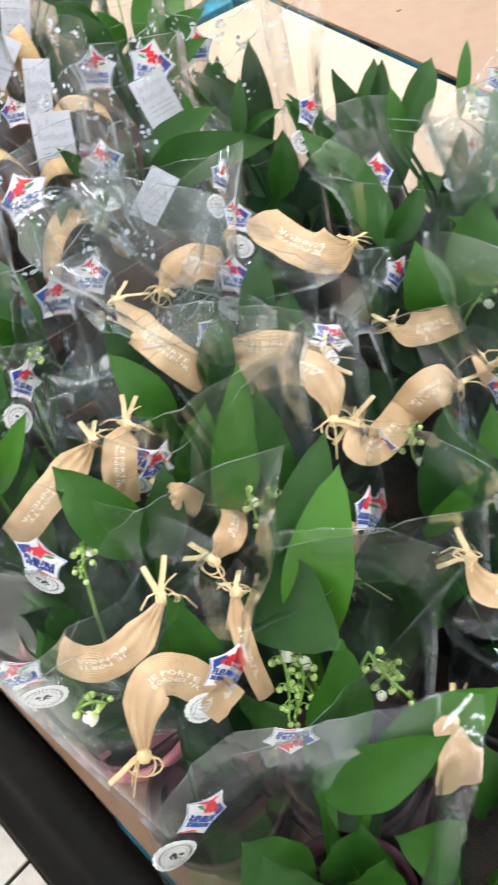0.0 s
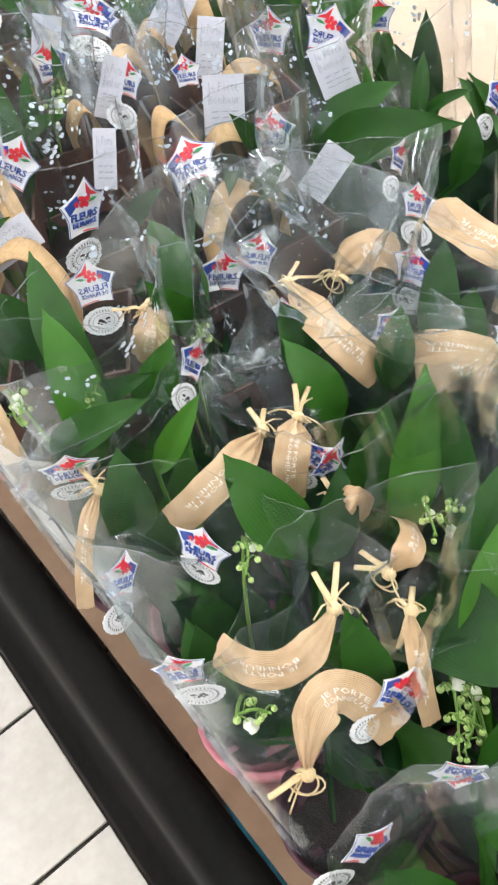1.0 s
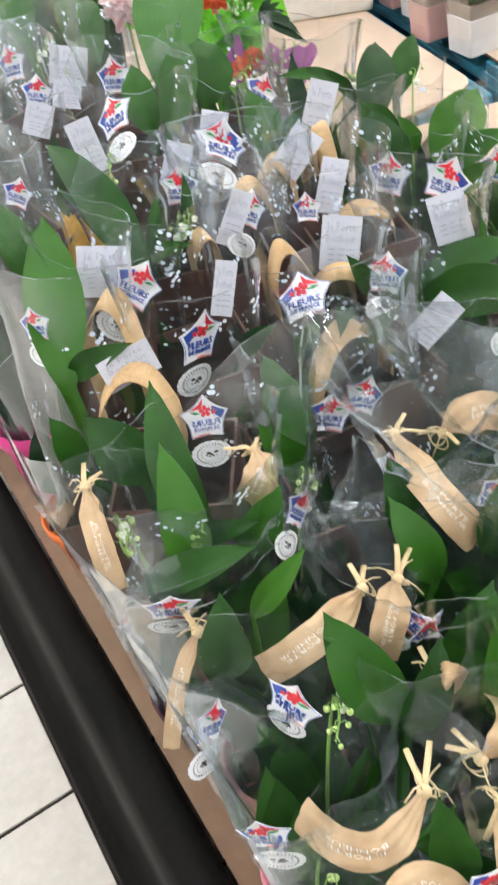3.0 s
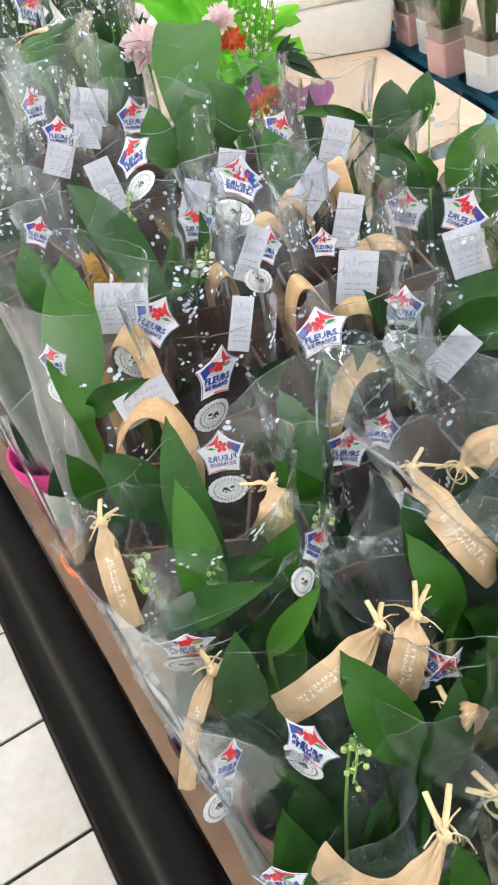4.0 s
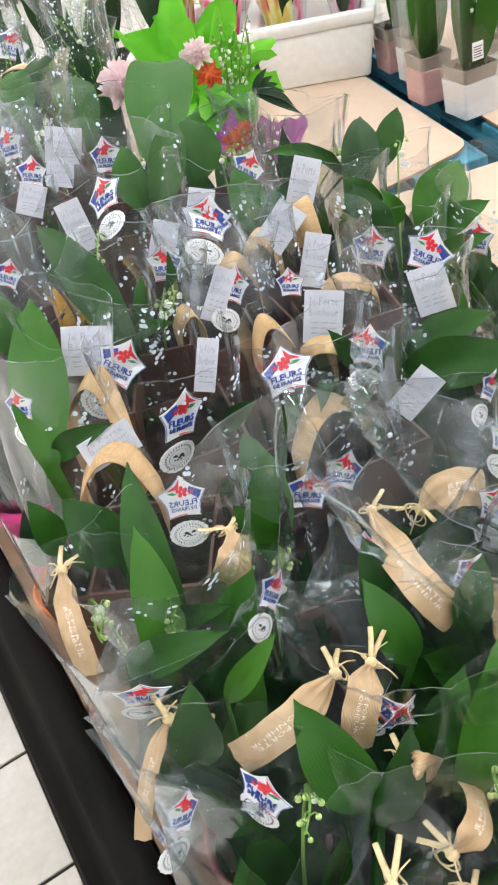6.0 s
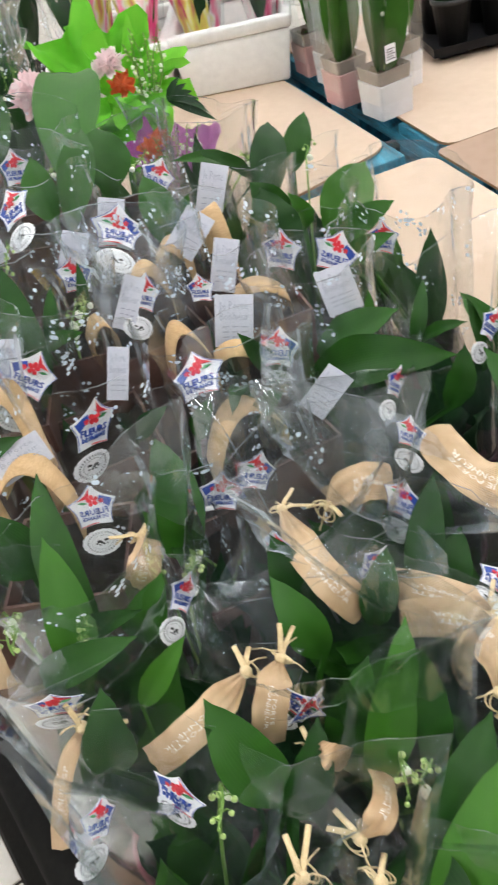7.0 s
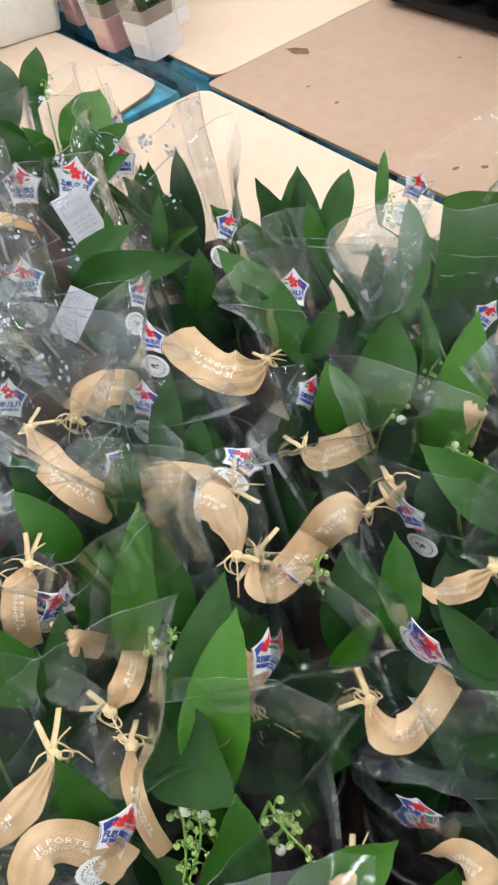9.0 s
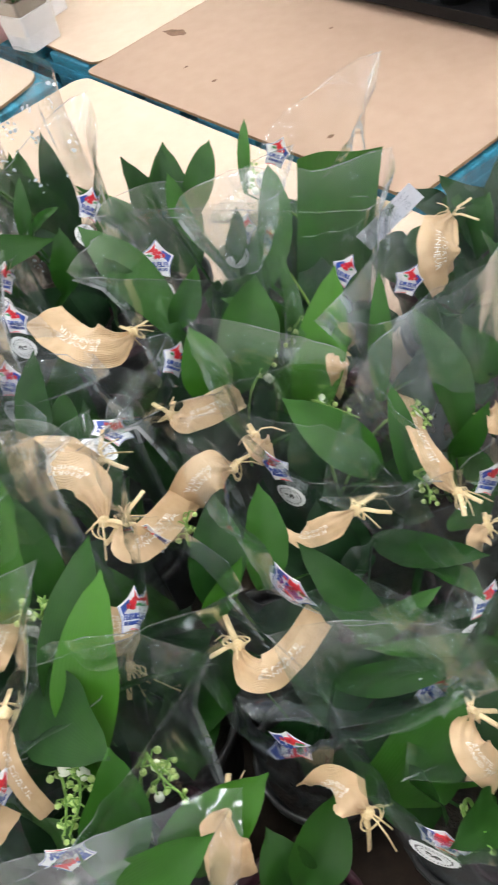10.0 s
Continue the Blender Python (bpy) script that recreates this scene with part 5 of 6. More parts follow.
ribbon(thing, (1.032, -0.807, 0.670), (1.056, -0.826, 0.663), (1.073, -0.843, 0.629), 0.009)
flower_spike(thing, (1.082, -0.745, 0.636), (1.114, -0.755, 0.647), 9)
flower_spike(thing, (1.176, -0.791, 0.631), (1.187, -0.775, 0.639), 8)
thing, sleeve = potted_lily(1.118, -0.407, (1.121, -0.415), 0.175, 11, -81)
sticker(sleeve, pose(1.128, -0.459, 0.595, 85, -24, 11), 0.025, False)
seal(sleeve, pose(1.138, -0.460, 0.573, 85, -24, 11), 0.025, False)
leaf(thing, (1.146, -0.398, 0.569), (1.094, -0.418, 0.609), 0.037)
ribbon(thing, (1.110, -0.481, 0.602), (1.112, -0.503, 0.618), (1.100, -0.521, 0.592), 0.025)
ribbon(thing, (1.043, -0.482, 0.612), (1.064, -0.471, 0.619), (1.038, -0.422, 0.582), 0.021)
ribbon(thing, (1.096, -0.450, 0.598), (1.115, -0.458, 0.609), (1.104, -0.445, 0.576), 0.017)
ribbon(thing, (1.070, -0.341, 0.583), (1.085, -0.358, 0.587), (1.080, -0.353, 0.555), 0.017)
flower_spike(thing, (1.079, -0.384, 0.569), (1.129, -0.381, 0.579), 8)
flower_spike(thing, (1.031, -0.360, 0.574), (1.027, -0.343, 0.596), 7)
flower_spike(thing, (1.141, -0.340, 0.564), (1.171, -0.352, 0.573), 8)
thing, sleeve = potted_lily(1.167, -0.532, (1.147, -0.600), 0.201, 12, -63)
sticker(sleeve, pose(1.127, -0.560, 0.621, 85, 15, 26), 0.021, True)
leaf(thing, (1.166, -0.654, 0.623), (1.123, -0.590, 0.654), 0.033)
leaf(thing, (1.166, -0.548, 0.599), (1.136, -0.511, 0.625), 0.036)
ribbon(thing, (1.108, -0.563, 0.627), (1.137, -0.567, 0.634), (1.090, -0.505, 0.590), 0.021)
ribbon(thing, (1.162, -0.618, 0.577), (1.150, -0.610, 0.600), (1.134, -0.602, 0.596), 0.022)
flower_spike(thing, (1.137, -0.541, 0.602), (1.122, -0.526, 0.610), 8)
thing, sleeve = potted_lily(1.027, -0.778, (1.035, -0.772), 0.226, 13, 3)
sticker(sleeve, pose(1.082, -0.770, 0.644, 77, 14, 35), 0.035, False)
seal(sleeve, pose(1.078, -0.776, 0.620, 77, 14, 35), 0.032, False)
leaf(thing, (1.040, -0.798, 0.652), (1.029, -0.788, 0.691), 0.031)
leaf(thing, (1.016, -0.765, 0.662), (1.017, -0.732, 0.691), 0.017, LEAF_FRESH)
ribbon(thing, (1.036, -0.706, 0.659), (1.060, -0.743, 0.665), (1.052, -0.778, 0.637), 0.019)
thing, sleeve = potted_lily(1.196, -0.754, (1.109, -0.778), 0.224, 14, 41)
sticker(sleeve, pose(1.076, -0.815, 0.644, 84, 44, 127), 0.020, True)
seal(sleeve, pose(1.088, -0.827, 0.627, 84, 44, 127), 0.020, True)
leaf(thing, (1.069, -0.730, 0.638), (1.067, -0.741, 0.670), 0.013)
leaf(thing, (1.105, -0.708, 0.635), (1.090, -0.680, 0.666), 0.028)
thing, sleeve = potted_lily(1.073, -0.615, (1.041, -0.650), 0.230, 15, -47)
sticker(sleeve, pose(1.072, -0.681, 0.651, 104, -19, 103), 0.025, False)
leaf(thing, (1.084, -0.665, 0.635), (1.073, -0.640, 0.675), 0.029)
ribbon(thing, (1.097, -0.689, 0.646), (1.108, -0.683, 0.655), (1.097, -0.672, 0.624), 0.014)
ribbon(thing, (1.106, -0.575, 0.636), (1.073, -0.568, 0.654), (1.033, -0.600, 0.637), 0.022)
thing, sleeve = potted_lily(1.030, -0.692, (1.033, -0.656), 0.230, 16, -39)
sticker(sleeve, pose(1.068, -0.684, 0.650, 83, 46, 47), 0.025, False)
seal(sleeve, pose(1.058, -0.699, 0.634, 83, 46, 47), 0.025, False)
leaf(thing, (1.020, -0.656, 0.645), (0.993, -0.668, 0.680), 0.028)
ribbon(thing, (1.036, -0.683, 0.656), (1.064, -0.699, 0.664), (1.069, -0.710, 0.631), 0.019)
thing, sleeve = potted_lily(1.102, -0.264, (1.102, -0.264), 0.165, 17, -15)
sticker(sleeve, pose(1.059, -0.252, 0.585, 84, 38, 71), 0.026, True)
leaf(thing, (1.097, -0.330, 0.568), (1.058, -0.281, 0.617), 0.019)
leaf(thing, (1.146, -0.264, 0.553), (1.131, -0.270, 0.589), 0.032)
leaf(thing, (1.115, -0.219, 0.552), (1.060, -0.162, 0.584), 0.020)
ribbon(thing, (1.013, -0.149, 0.570), (1.045, -0.199, 0.585), (1.056, -0.207, 0.552), 0.035)
thing, sleeve = potted_lily(0.965, -0.481, (0.982, -0.527), 0.198, 18, 8)
sticker(sleeve, pose(1.025, -0.522, 0.620, -19, 27, 30), 0.032, False)
seal(sleeve, pose(1.040, -0.540, 0.627, -19, 27, 30), 0.032, False)
leaf(thing, (1.013, -0.555, 0.621), (0.994, -0.532, 0.651), 0.030)
ribbon(thing, (0.955, -0.452, 0.625), (0.960, -0.491, 0.645), (0.877, -0.490, 0.634), 0.031)
thing, sleeve = potted_lily(0.976, -0.284, (0.976, -0.284), 0.182, 19, -3)
sticker(sleeve, pose(1.021, -0.286, 0.602, 83, 51, 81), 0.024, False)
leaf(thing, (1.019, -0.345, 0.584), (0.982, -0.318, 0.626), 0.015)
leaf(thing, (0.936, -0.302, 0.595), (0.866, -0.228, 0.626), 0.033)
leaf(thing, (1.003, -0.350, 0.586), (0.987, -0.382, 0.627), 0.027)
flower_spike(thing, (0.927, -0.298, 0.598), (0.907, -0.273, 0.607), 8)
thing, sleeve = potted_lily(0.950, -0.816, (0.971, -0.813), 0.258, 20, 4)
sticker(sleeve, pose(1.016, -0.818, 0.678, 103, 11, 81), 0.034, False)
seal(sleeve, pose(1.009, -0.822, 0.653, 103, 11, 81), 0.034, False)
leaf(thing, (0.979, -0.800, 0.671), (0.922, -0.792, 0.723), 0.031)
leaf(thing, (0.979, -0.815, 0.672), (1.007, -0.759, 0.696), 0.024)
leaf(thing, (0.899, -0.813, 0.696), (0.879, -0.833, 0.728), 0.037)
ribbon(thing, (0.917, -0.847, 0.702), (0.961, -0.847, 0.702), (0.979, -0.847, 0.667), 0.014)
flower_spike(thing, (0.956, -0.797, 0.682), (0.986, -0.789, 0.681), 6)
flower_spike(thing, (0.943, -0.832, 0.687), (0.974, -0.833, 0.687), 5)
flower_spike(thing, (0.937, -0.834, 0.688), (0.966, -0.832, 0.688), 5)
flower_spike(thing, (0.954, -0.796, 0.681), (0.974, -0.783, 0.683), 8)
thing, sleeve = potted_lily(1.036, -0.432, (1.042, -0.432), 0.194, 21, 17)
sticker(sleeve, pose(0.999, -0.445, 0.614, 82, 55, 100), 0.028, True)
leaf(thing, (1.070, -0.381, 0.567), (1.031, -0.301, 0.625), 0.040, LEAF_FRESH)
leaf(thing, (1.017, -0.412, 0.592), (0.984, -0.344, 0.624), 0.049)
leaf(thing, (1.021, -0.436, 0.597), (0.997, -0.423, 0.631), 0.039)
flower_spike(thing, (1.037, -0.401, 0.583), (1.029, -0.380, 0.586), 7)
thing, sleeve = potted_lily(0.975, -0.626, (0.951, -0.611), 0.230, 22, 18)
sticker(sleeve, pose(0.994, -0.597, 0.650, 82, 56, 101), 0.026, False)
leaf(thing, (0.987, -0.655, 0.646), (0.959, -0.654, 0.680), 0.032)
thing, sleeve = potted_lily(0.949, -0.730, (0.942, -0.751), 0.259, 23, 40)
sticker(sleeve, pose(0.976, -0.722, 0.679, 81, 58, 122), 0.026, False)
seal(sleeve, pose(0.990, -0.737, 0.666, 81, 58, 122), 0.026, False)
leaf(thing, (0.914, -0.709, 0.667), (0.823, -0.695, 0.689), 0.036)
leaf(thing, (0.912, -0.701, 0.663), (0.918, -0.727, 0.706), 0.027)
leaf(thing, (0.972, -0.756, 0.671), (0.973, -0.731, 0.701), 0.028)
ribbon(thing, (0.921, -0.734, 0.688), (0.952, -0.738, 0.695), (0.945, -0.750, 0.667), 0.020)
flower_spike(thing, (0.959, -0.718, 0.669), (0.948, -0.706, 0.677), 5)
flower_spike(thing, (0.933, -0.730, 0.674), (0.955, -0.732, 0.682), 5)
thing, sleeve = potted_lily(1.018, -0.549, (0.993, -0.578), 0.230, 24, -30)
sticker(sleeve, pose(0.952, -0.554, 0.652, 69, -1, 26), 0.033, True)
seal(sleeve, pose(0.956, -0.562, 0.628, 69, -1, 26), 0.033, True)
leaf(thing, (1.003, -0.567, 0.629), (0.952, -0.528, 0.665), 0.027)
leaf(thing, (1.018, -0.611, 0.645), (0.999, -0.589, 0.669), 0.025)
ribbon(thing, (1.048, -0.545, 0.625), (1.046, -0.571, 0.656), (0.995, -0.591, 0.629), 0.021)
thing, sleeve = potted_lily(0.904, -0.578, (0.934, -0.609), 0.240, 25, -64)
sticker(sleeve, pose(0.954, -0.650, 0.660, 85, -10, 27), 0.023, False)
ribbon(thing, (0.922, -0.634, 0.660), (0.993, -0.635, 0.667), (1.013, -0.616, 0.636), 0.022)
thing, sleeve = potted_lily(0.866, -0.304, (0.866, -0.304), 0.191, 26, 4)
sticker(sleeve, pose(0.910, -0.301, 0.611, 84, 38, 91), 0.021, False)
seal(sleeve, pose(0.913, -0.316, 0.592, 84, 38, 91), 0.021, False)
leaf(thing, (0.804, -0.319, 0.623), (0.784, -0.289, 0.652), 0.021)
leaf(thing, (0.842, -0.321, 0.615), (0.825, -0.312, 0.649), 0.020)
leaf(thing, (0.828, -0.301, 0.614), (0.799, -0.244, 0.640), 0.028)
leaf(thing, (0.908, -0.323, 0.603), (0.905, -0.298, 0.632), 0.020)
thing, sleeve = potted_lily(0.944, -0.379, (0.944, -0.379), 0.211, 27, 7)
sticker(sleeve, pose(0.900, -0.386, 0.629, 60, 29, 81), 0.034, True)
seal(sleeve, pose(0.912, -0.399, 0.609, 60, 29, 81), 0.034, True)
leaf(thing, (1.014, -0.377, 0.581), (1.007, -0.360, 0.615), 0.020)
leaf(thing, (0.934, -0.417, 0.616), (0.849, -0.420, 0.669), 0.042)
leaf(thing, (0.944, -0.406, 0.612), (0.948, -0.376, 0.638), 0.025)
leaf(thing, (0.902, -0.423, 0.624), (0.895, -0.427, 0.658), 0.028)
thing, sleeve = potted_lily(0.880, -0.496, (0.920, -0.555), 0.238, 28, -59)
sticker(sleeve, pose(0.897, -0.517, 0.657, 72, -4, 24), 0.029, True)
seal(sleeve, pose(0.902, -0.523, 0.635, 72, -4, 24), 0.029, True)
ribbon(thing, (0.935, -0.603, 0.658), (0.937, -0.576, 0.669), (0.921, -0.545, 0.637), 0.025)
thing, sleeve = potted_lily(0.795, -0.509, (0.794, -0.517), 0.233, 29, 33)
sticker(sleeve, pose(0.832, -0.493, 0.653, 83, 48, 118), 0.027, False)
seal(sleeve, pose(0.843, -0.508, 0.637, 83, 48, 118), 0.027, False)
leaf(thing, (0.757, -0.517, 0.638), (0.843, -0.445, 0.669), 0.045)
leaf(thing, (0.846, -0.451, 0.637), (0.841, -0.433, 0.671), 0.027)
card(thing, pose(0.805, -0.546, 0.650, 67, 41, 51), 0.028, 0.050)
thing, sleeve = potted_lily(0.872, -0.193, (0.872, -0.193), 0.181, 30, -3)
sticker(sleeve, pose(0.827, -0.190, 0.601, 84, 43, 83), 0.032, True)
seal(sleeve, pose(0.827, -0.209, 0.581, 84, 43, 83), 0.032, True)
leaf(thing, (0.818, -0.229, 0.600), (0.784, -0.190, 0.630), 0.013)
card(thing, pose(0.980, -0.193, 0.583, 63, 50, 27), 0.021, 0.073)
flower_spike(thing, (0.849, -0.246, 0.602), (0.826, -0.222, 0.609), 7)
thing, sleeve = potted_lily(0.768, -0.406, (0.768, -0.406), 0.234, 31, 25)
sticker(sleeve, pose(0.809, -0.388, 0.654, 83, 50, 109), 0.032, False)
seal(sleeve, pose(0.819, -0.406, 0.637, 83, 50, 109), 0.032, False)
leaf(thing, (0.767, -0.440, 0.648), (0.744, -0.416, 0.680), 0.015)
leaf(thing, (0.775, -0.433, 0.648), (0.819, -0.419, 0.676), 0.015)
thing, sleeve = gift_basket(0.869, -0.786, (0.934, -0.774), 0.279, 32, -21)
sticker(sleeve, pose(0.887, -0.757, 0.699, 64, 7, 84), 0.033, True)
seal(sleeve, pose(0.898, -0.760, 0.676, 64, 7, 84), 0.033, True)
leaf(thing, (0.958, -0.786, 0.677), (0.857, -0.786, 0.725), 0.031)
leaf(thing, (0.958, -0.788, 0.678), (0.992, -0.751, 0.699), 0.016)
leaf(thing, (0.871, -0.853, 0.696), (0.869, -0.856, 0.728), 0.024)
thing, sleeve = gift_basket(0.808, -0.678, (0.830, -0.663), 0.238, 33, -5)
sticker(sleeve, pose(0.880, -0.667, 0.658, 72, 18, 79), 0.035, False)
leaf(thing, (0.787, -0.655, 0.657), (0.792, -0.640, 0.680), 0.019)
handle(thing, (0.810, -0.656, 0.625), (0.794, -0.622, 0.662), (0.795, -0.588, 0.633), 0.019)
thing, sleeve = gift_basket(0.893, -0.664, (0.914, -0.622), 0.230, 34, 13)
sticker(sleeve, pose(0.865, -0.633, 0.650, 70, 34, 91), 0.034, True)
flower_spike(thing, (0.930, -0.706, 0.667), (0.956, -0.711, 0.678), 5)
thing, sleeve = gift_basket(0.743, -0.733, (0.742, -0.734), 0.276, 35, -1)
sticker(sleeve, pose(0.792, -0.735, 0.696, 96, 21, 125), 0.047, False)
seal(sleeve, pose(0.796, -0.748, 0.662, 96, 21, 125), 0.047, False)
leaf(thing, (0.783, -0.700, 0.675), (0.796, -0.677, 0.691), 0.018)
handle(thing, (0.818, -0.827, 0.680), (0.815, -0.794, 0.706), (0.838, -0.771, 0.671), 0.019)
card(thing, pose(0.810, -0.795, 0.706, 73, -10, 95), 0.047, 0.029)
card(thing, pose(0.738, -0.701, 0.698, 73, 18, 77), 0.020, 0.052)
thing, sleeve = gift_basket(0.747, -0.851, (0.712, -0.821), 0.306, 36, -42)
sticker(sleeve, pose(0.749, -0.854, 0.726, 73, -9, 51), 0.023, False)
seal(sleeve, pose(0.757, -0.856, 0.703, 73, -9, 51), 0.023, False)
leaf(thing, (0.765, -0.841, 0.710), (0.641, -0.823, 0.760), 0.047, LEAF_FRESH)
leaf(thing, (0.781, -0.831, 0.705), (0.810, -0.789, 0.725), 0.021)
handle(thing, (0.737, -0.821, 0.693), (0.733, -0.792, 0.719), (0.768, -0.783, 0.681), 0.020)
thing, sleeve = gift_basket(0.701, -0.609, (0.713, -0.605), 0.255, 37, -45)
sticker(sleeve, pose(0.750, -0.639, 0.674, 28, -16, 68), 0.048, False)
leaf(thing, (0.729, -0.571, 0.658), (0.738, -0.592, 0.691), 0.020)
handle(thing, (0.701, -0.652, 0.658), (0.692, -0.635, 0.691), (0.696, -0.613, 0.655), 0.017)
handle(thing, (0.704, -0.613, 0.650), (0.729, -0.595, 0.673), (0.719, -0.566, 0.642), 0.016)
card(thing, pose(0.698, -0.584, 0.680, 73, 11, 70), 0.039, 0.054)
thing, sleeve = gift_basket(0.786, -0.595, (0.768, -0.599), 0.245, 38, -52)
sticker(sleeve, pose(0.739, -0.560, 0.662, 54, -4, 45), 0.039, True)
seal(sleeve, pose(0.753, -0.571, 0.638, 54, -4, 45), 0.039, True)
leaf(thing, (0.796, -0.607, 0.655), (0.813, -0.580, 0.680), 0.018)
leaf(thing, (0.762, -0.605, 0.659), (0.808, -0.629, 0.670), 0.016)
thing, sleeve = gift_basket(0.675, -0.804, (0.675, -0.780), 0.297, 39, 14)
sticker(sleeve, pose(0.724, -0.768, 0.717, 65, 47, 86), 0.043, False)
seal(sleeve, pose(0.737, -0.793, 0.695, 65, 47, 86), 0.043, False)
leaf(thing, (0.662, -0.763, 0.715), (0.528, -0.801, 0.777), 0.040)
leaf(thing, (0.648, -0.850, 0.731), (0.620, -0.853, 0.769), 0.032)
card(thing, pose(0.701, -0.790, 0.725, 73, 17, 86), 0.048, 0.047)
flower_spike(thing, (0.652, -0.765, 0.719), (0.532, -0.746, 0.747), 13)
thing, sleeve = gift_basket(0.641, -0.547, (0.625, -0.566), 0.282, 40, -43)
sticker(sleeve, pose(0.662, -0.600, 0.702, 73, -5, 49), 0.026, False)
leaf(thing, (0.546, -0.578, 0.720), (0.573, -0.569, 0.753), 0.018)
leaf(thing, (0.590, -0.498, 0.682), (0.568, -0.495, 0.732), 0.056)
handle(thing, (0.549, -0.558, 0.703), (0.574, -0.554, 0.732), (0.593, -0.551, 0.695), 0.016)
handle(thing, (0.643, -0.565, 0.668), (0.667, -0.547, 0.689), (0.651, -0.515, 0.657), 0.017)
card(thing, pose(0.631, -0.565, 0.699, 73, 17, 68), 0.027, 0.057)
thing, sleeve = gift_basket(0.705, -0.489, (0.696, -0.498), 0.265, 41, -43)
sticker(sleeve, pose(0.660, -0.463, 0.685, 72, 18, 41), 0.046, True)
leaf(thing, (0.736, -0.509, 0.649), (0.773, -0.456, 0.680), 0.037)
leaf(thing, (0.745, -0.480, 0.655), (0.739, -0.468, 0.688), 0.014)
card(thing, pose(0.709, -0.484, 0.678, 73, -13, 69), 0.037, 0.049)
thing, sleeve = gift_basket(0.627, -0.652, (0.609, -0.673), 0.293, 42, 27)
sticker(sleeve, pose(0.653, -0.650, 0.713, 69, 37, 103), 0.037, False)
seal(sleeve, pose(0.668, -0.665, 0.690, 69, 37, 103), 0.037, False)
leaf(thing, (0.628, -0.707, 0.713), (0.613, -0.694, 0.746), 0.012)
handle(thing, (0.661, -0.711, 0.690), (0.674, -0.698, 0.716), (0.656, -0.687, 0.688), 0.015)
card(thing, pose(0.662, -0.666, 0.714, 72, 29, 71), 0.022, 0.056)
thing, sleeve = gift_basket(0.628, -0.362, (0.628, -0.362), 0.256, 43, -65)
sticker(sleeve, pose(0.649, -0.408, 0.676, 73, -7, 27), 0.036, False)
leaf(thing, (0.572, -0.422, 0.678), (0.538, -0.367, 0.707), 0.053, LEAF_FRESH)
leaf(thing, (0.595, -0.421, 0.674), (0.619, -0.377, 0.695), 0.030)
leaf(thing, (0.640, -0.438, 0.671), (0.671, -0.406, 0.691), 0.024)
thing, sleeve = gift_basket(0.589, -0.468, (0.589, -0.468), 0.267, 44, -49)
sticker(sleeve, pose(0.622, -0.505, 0.687, 73, 2, 40), 0.044, False)
leaf(thing, (0.492, -0.467, 0.699), (0.419, -0.426, 0.737), 0.041)
leaf(thing, (0.444, -0.413, 0.699), (0.417, -0.381, 0.731), 0.032)
leaf(thing, (0.563, -0.491, 0.699), (0.559, -0.502, 0.737), 0.050)
leaf(thing, (0.563, -0.458, 0.685), (0.571, -0.468, 0.717), 0.025)
flower_spike(thing, (0.457, -0.402, 0.697), (0.436, -0.387, 0.708), 6)
thing, sleeve = gift_basket(0.620, -0.737, (0.642, -0.731), 0.308, 45, -39)
sticker(sleeve, pose(0.603, -0.700, 0.728, 73, -2, 52), 0.040, True)
leaf(thing, (0.637, -0.777, 0.722), (0.605, -0.803, 0.763), 0.014)
leaf(thing, (0.663, -0.743, 0.712), (0.709, -0.716, 0.731), 0.016)
leaf(thing, (0.656, -0.740, 0.713), (0.639, -0.725, 0.746), 0.014)
flower_spike(thing, (0.653, -0.719, 0.712), (0.615, -0.693, 0.725), 9)
flower_spike(thing, (0.669, -0.721, 0.710), (0.635, -0.701, 0.723), 9)
thing, sleeve = gift_basket(0.536, -0.869, (0.536, -0.869), 0.334, 46, 37)
sticker(sleeve, pose(0.576, -0.839, 0.754, 67, 43, 110), 0.030, False)
card(thing, pose(0.518, -0.765, 0.753, 75, -7, 91), 0.028, 0.057)
thing, sleeve = gift_basket(0.567, -0.590, (0.590, -0.627), 0.309, 47, 17)
sticker(sleeve, pose(0.543, -0.640, 0.728, 25, 32, 78), 0.048, True)
seal(sleeve, pose(0.574, -0.656, 0.714, 25, 32, 78), 0.048, True)
leaf(thing, (0.542, -0.596, 0.715), (0.492, -0.594, 0.754), 0.037, LEAF_FRESH)
thing, sleeve = gift_basket(0.543, -0.673, (0.590, -0.646), 0.309, 48, -4)
sticker(sleeve, pose(0.540, -0.643, 0.729, 72, 23, 79), 0.049, True)
seal(sleeve, pose(0.550, -0.660, 0.692, 72, 23, 79), 0.049, True)
handle(thing, (0.573, -0.622, 0.691), (0.586, -0.603, 0.718), (0.590, -0.588, 0.690), 0.019)
handle(thing, (0.602, -0.657, 0.692), (0.613, -0.637, 0.717), (0.613, -0.619, 0.684), 0.017)
card(thing, pose(0.535, -0.538, 0.729, 74, 20, 68), 0.031, 0.063)
card(thing, pose(0.592, -0.582, 0.723, 69, 42, 61), 0.034, 0.051)
card(thing, pose(0.509, -0.639, 0.734, 74, 19, 75), 0.030, 0.031)
card(thing, pose(0.567, -0.692, 0.733, 73, 24, 76), 0.028, 0.045)
thing, sleeve = gift_basket(0.436, -0.697, (0.436, -0.697), 0.336, 49, -43)
sticker(sleeve, pose(0.472, -0.730, 0.757, 39, -30, 62), 0.046, False)
seal(sleeve, pose(0.502, -0.733, 0.737, 39, -30, 62), 0.046, False)
leaf(thing, (0.453, -0.670, 0.737), (0.365, -0.625, 0.778), 0.040)
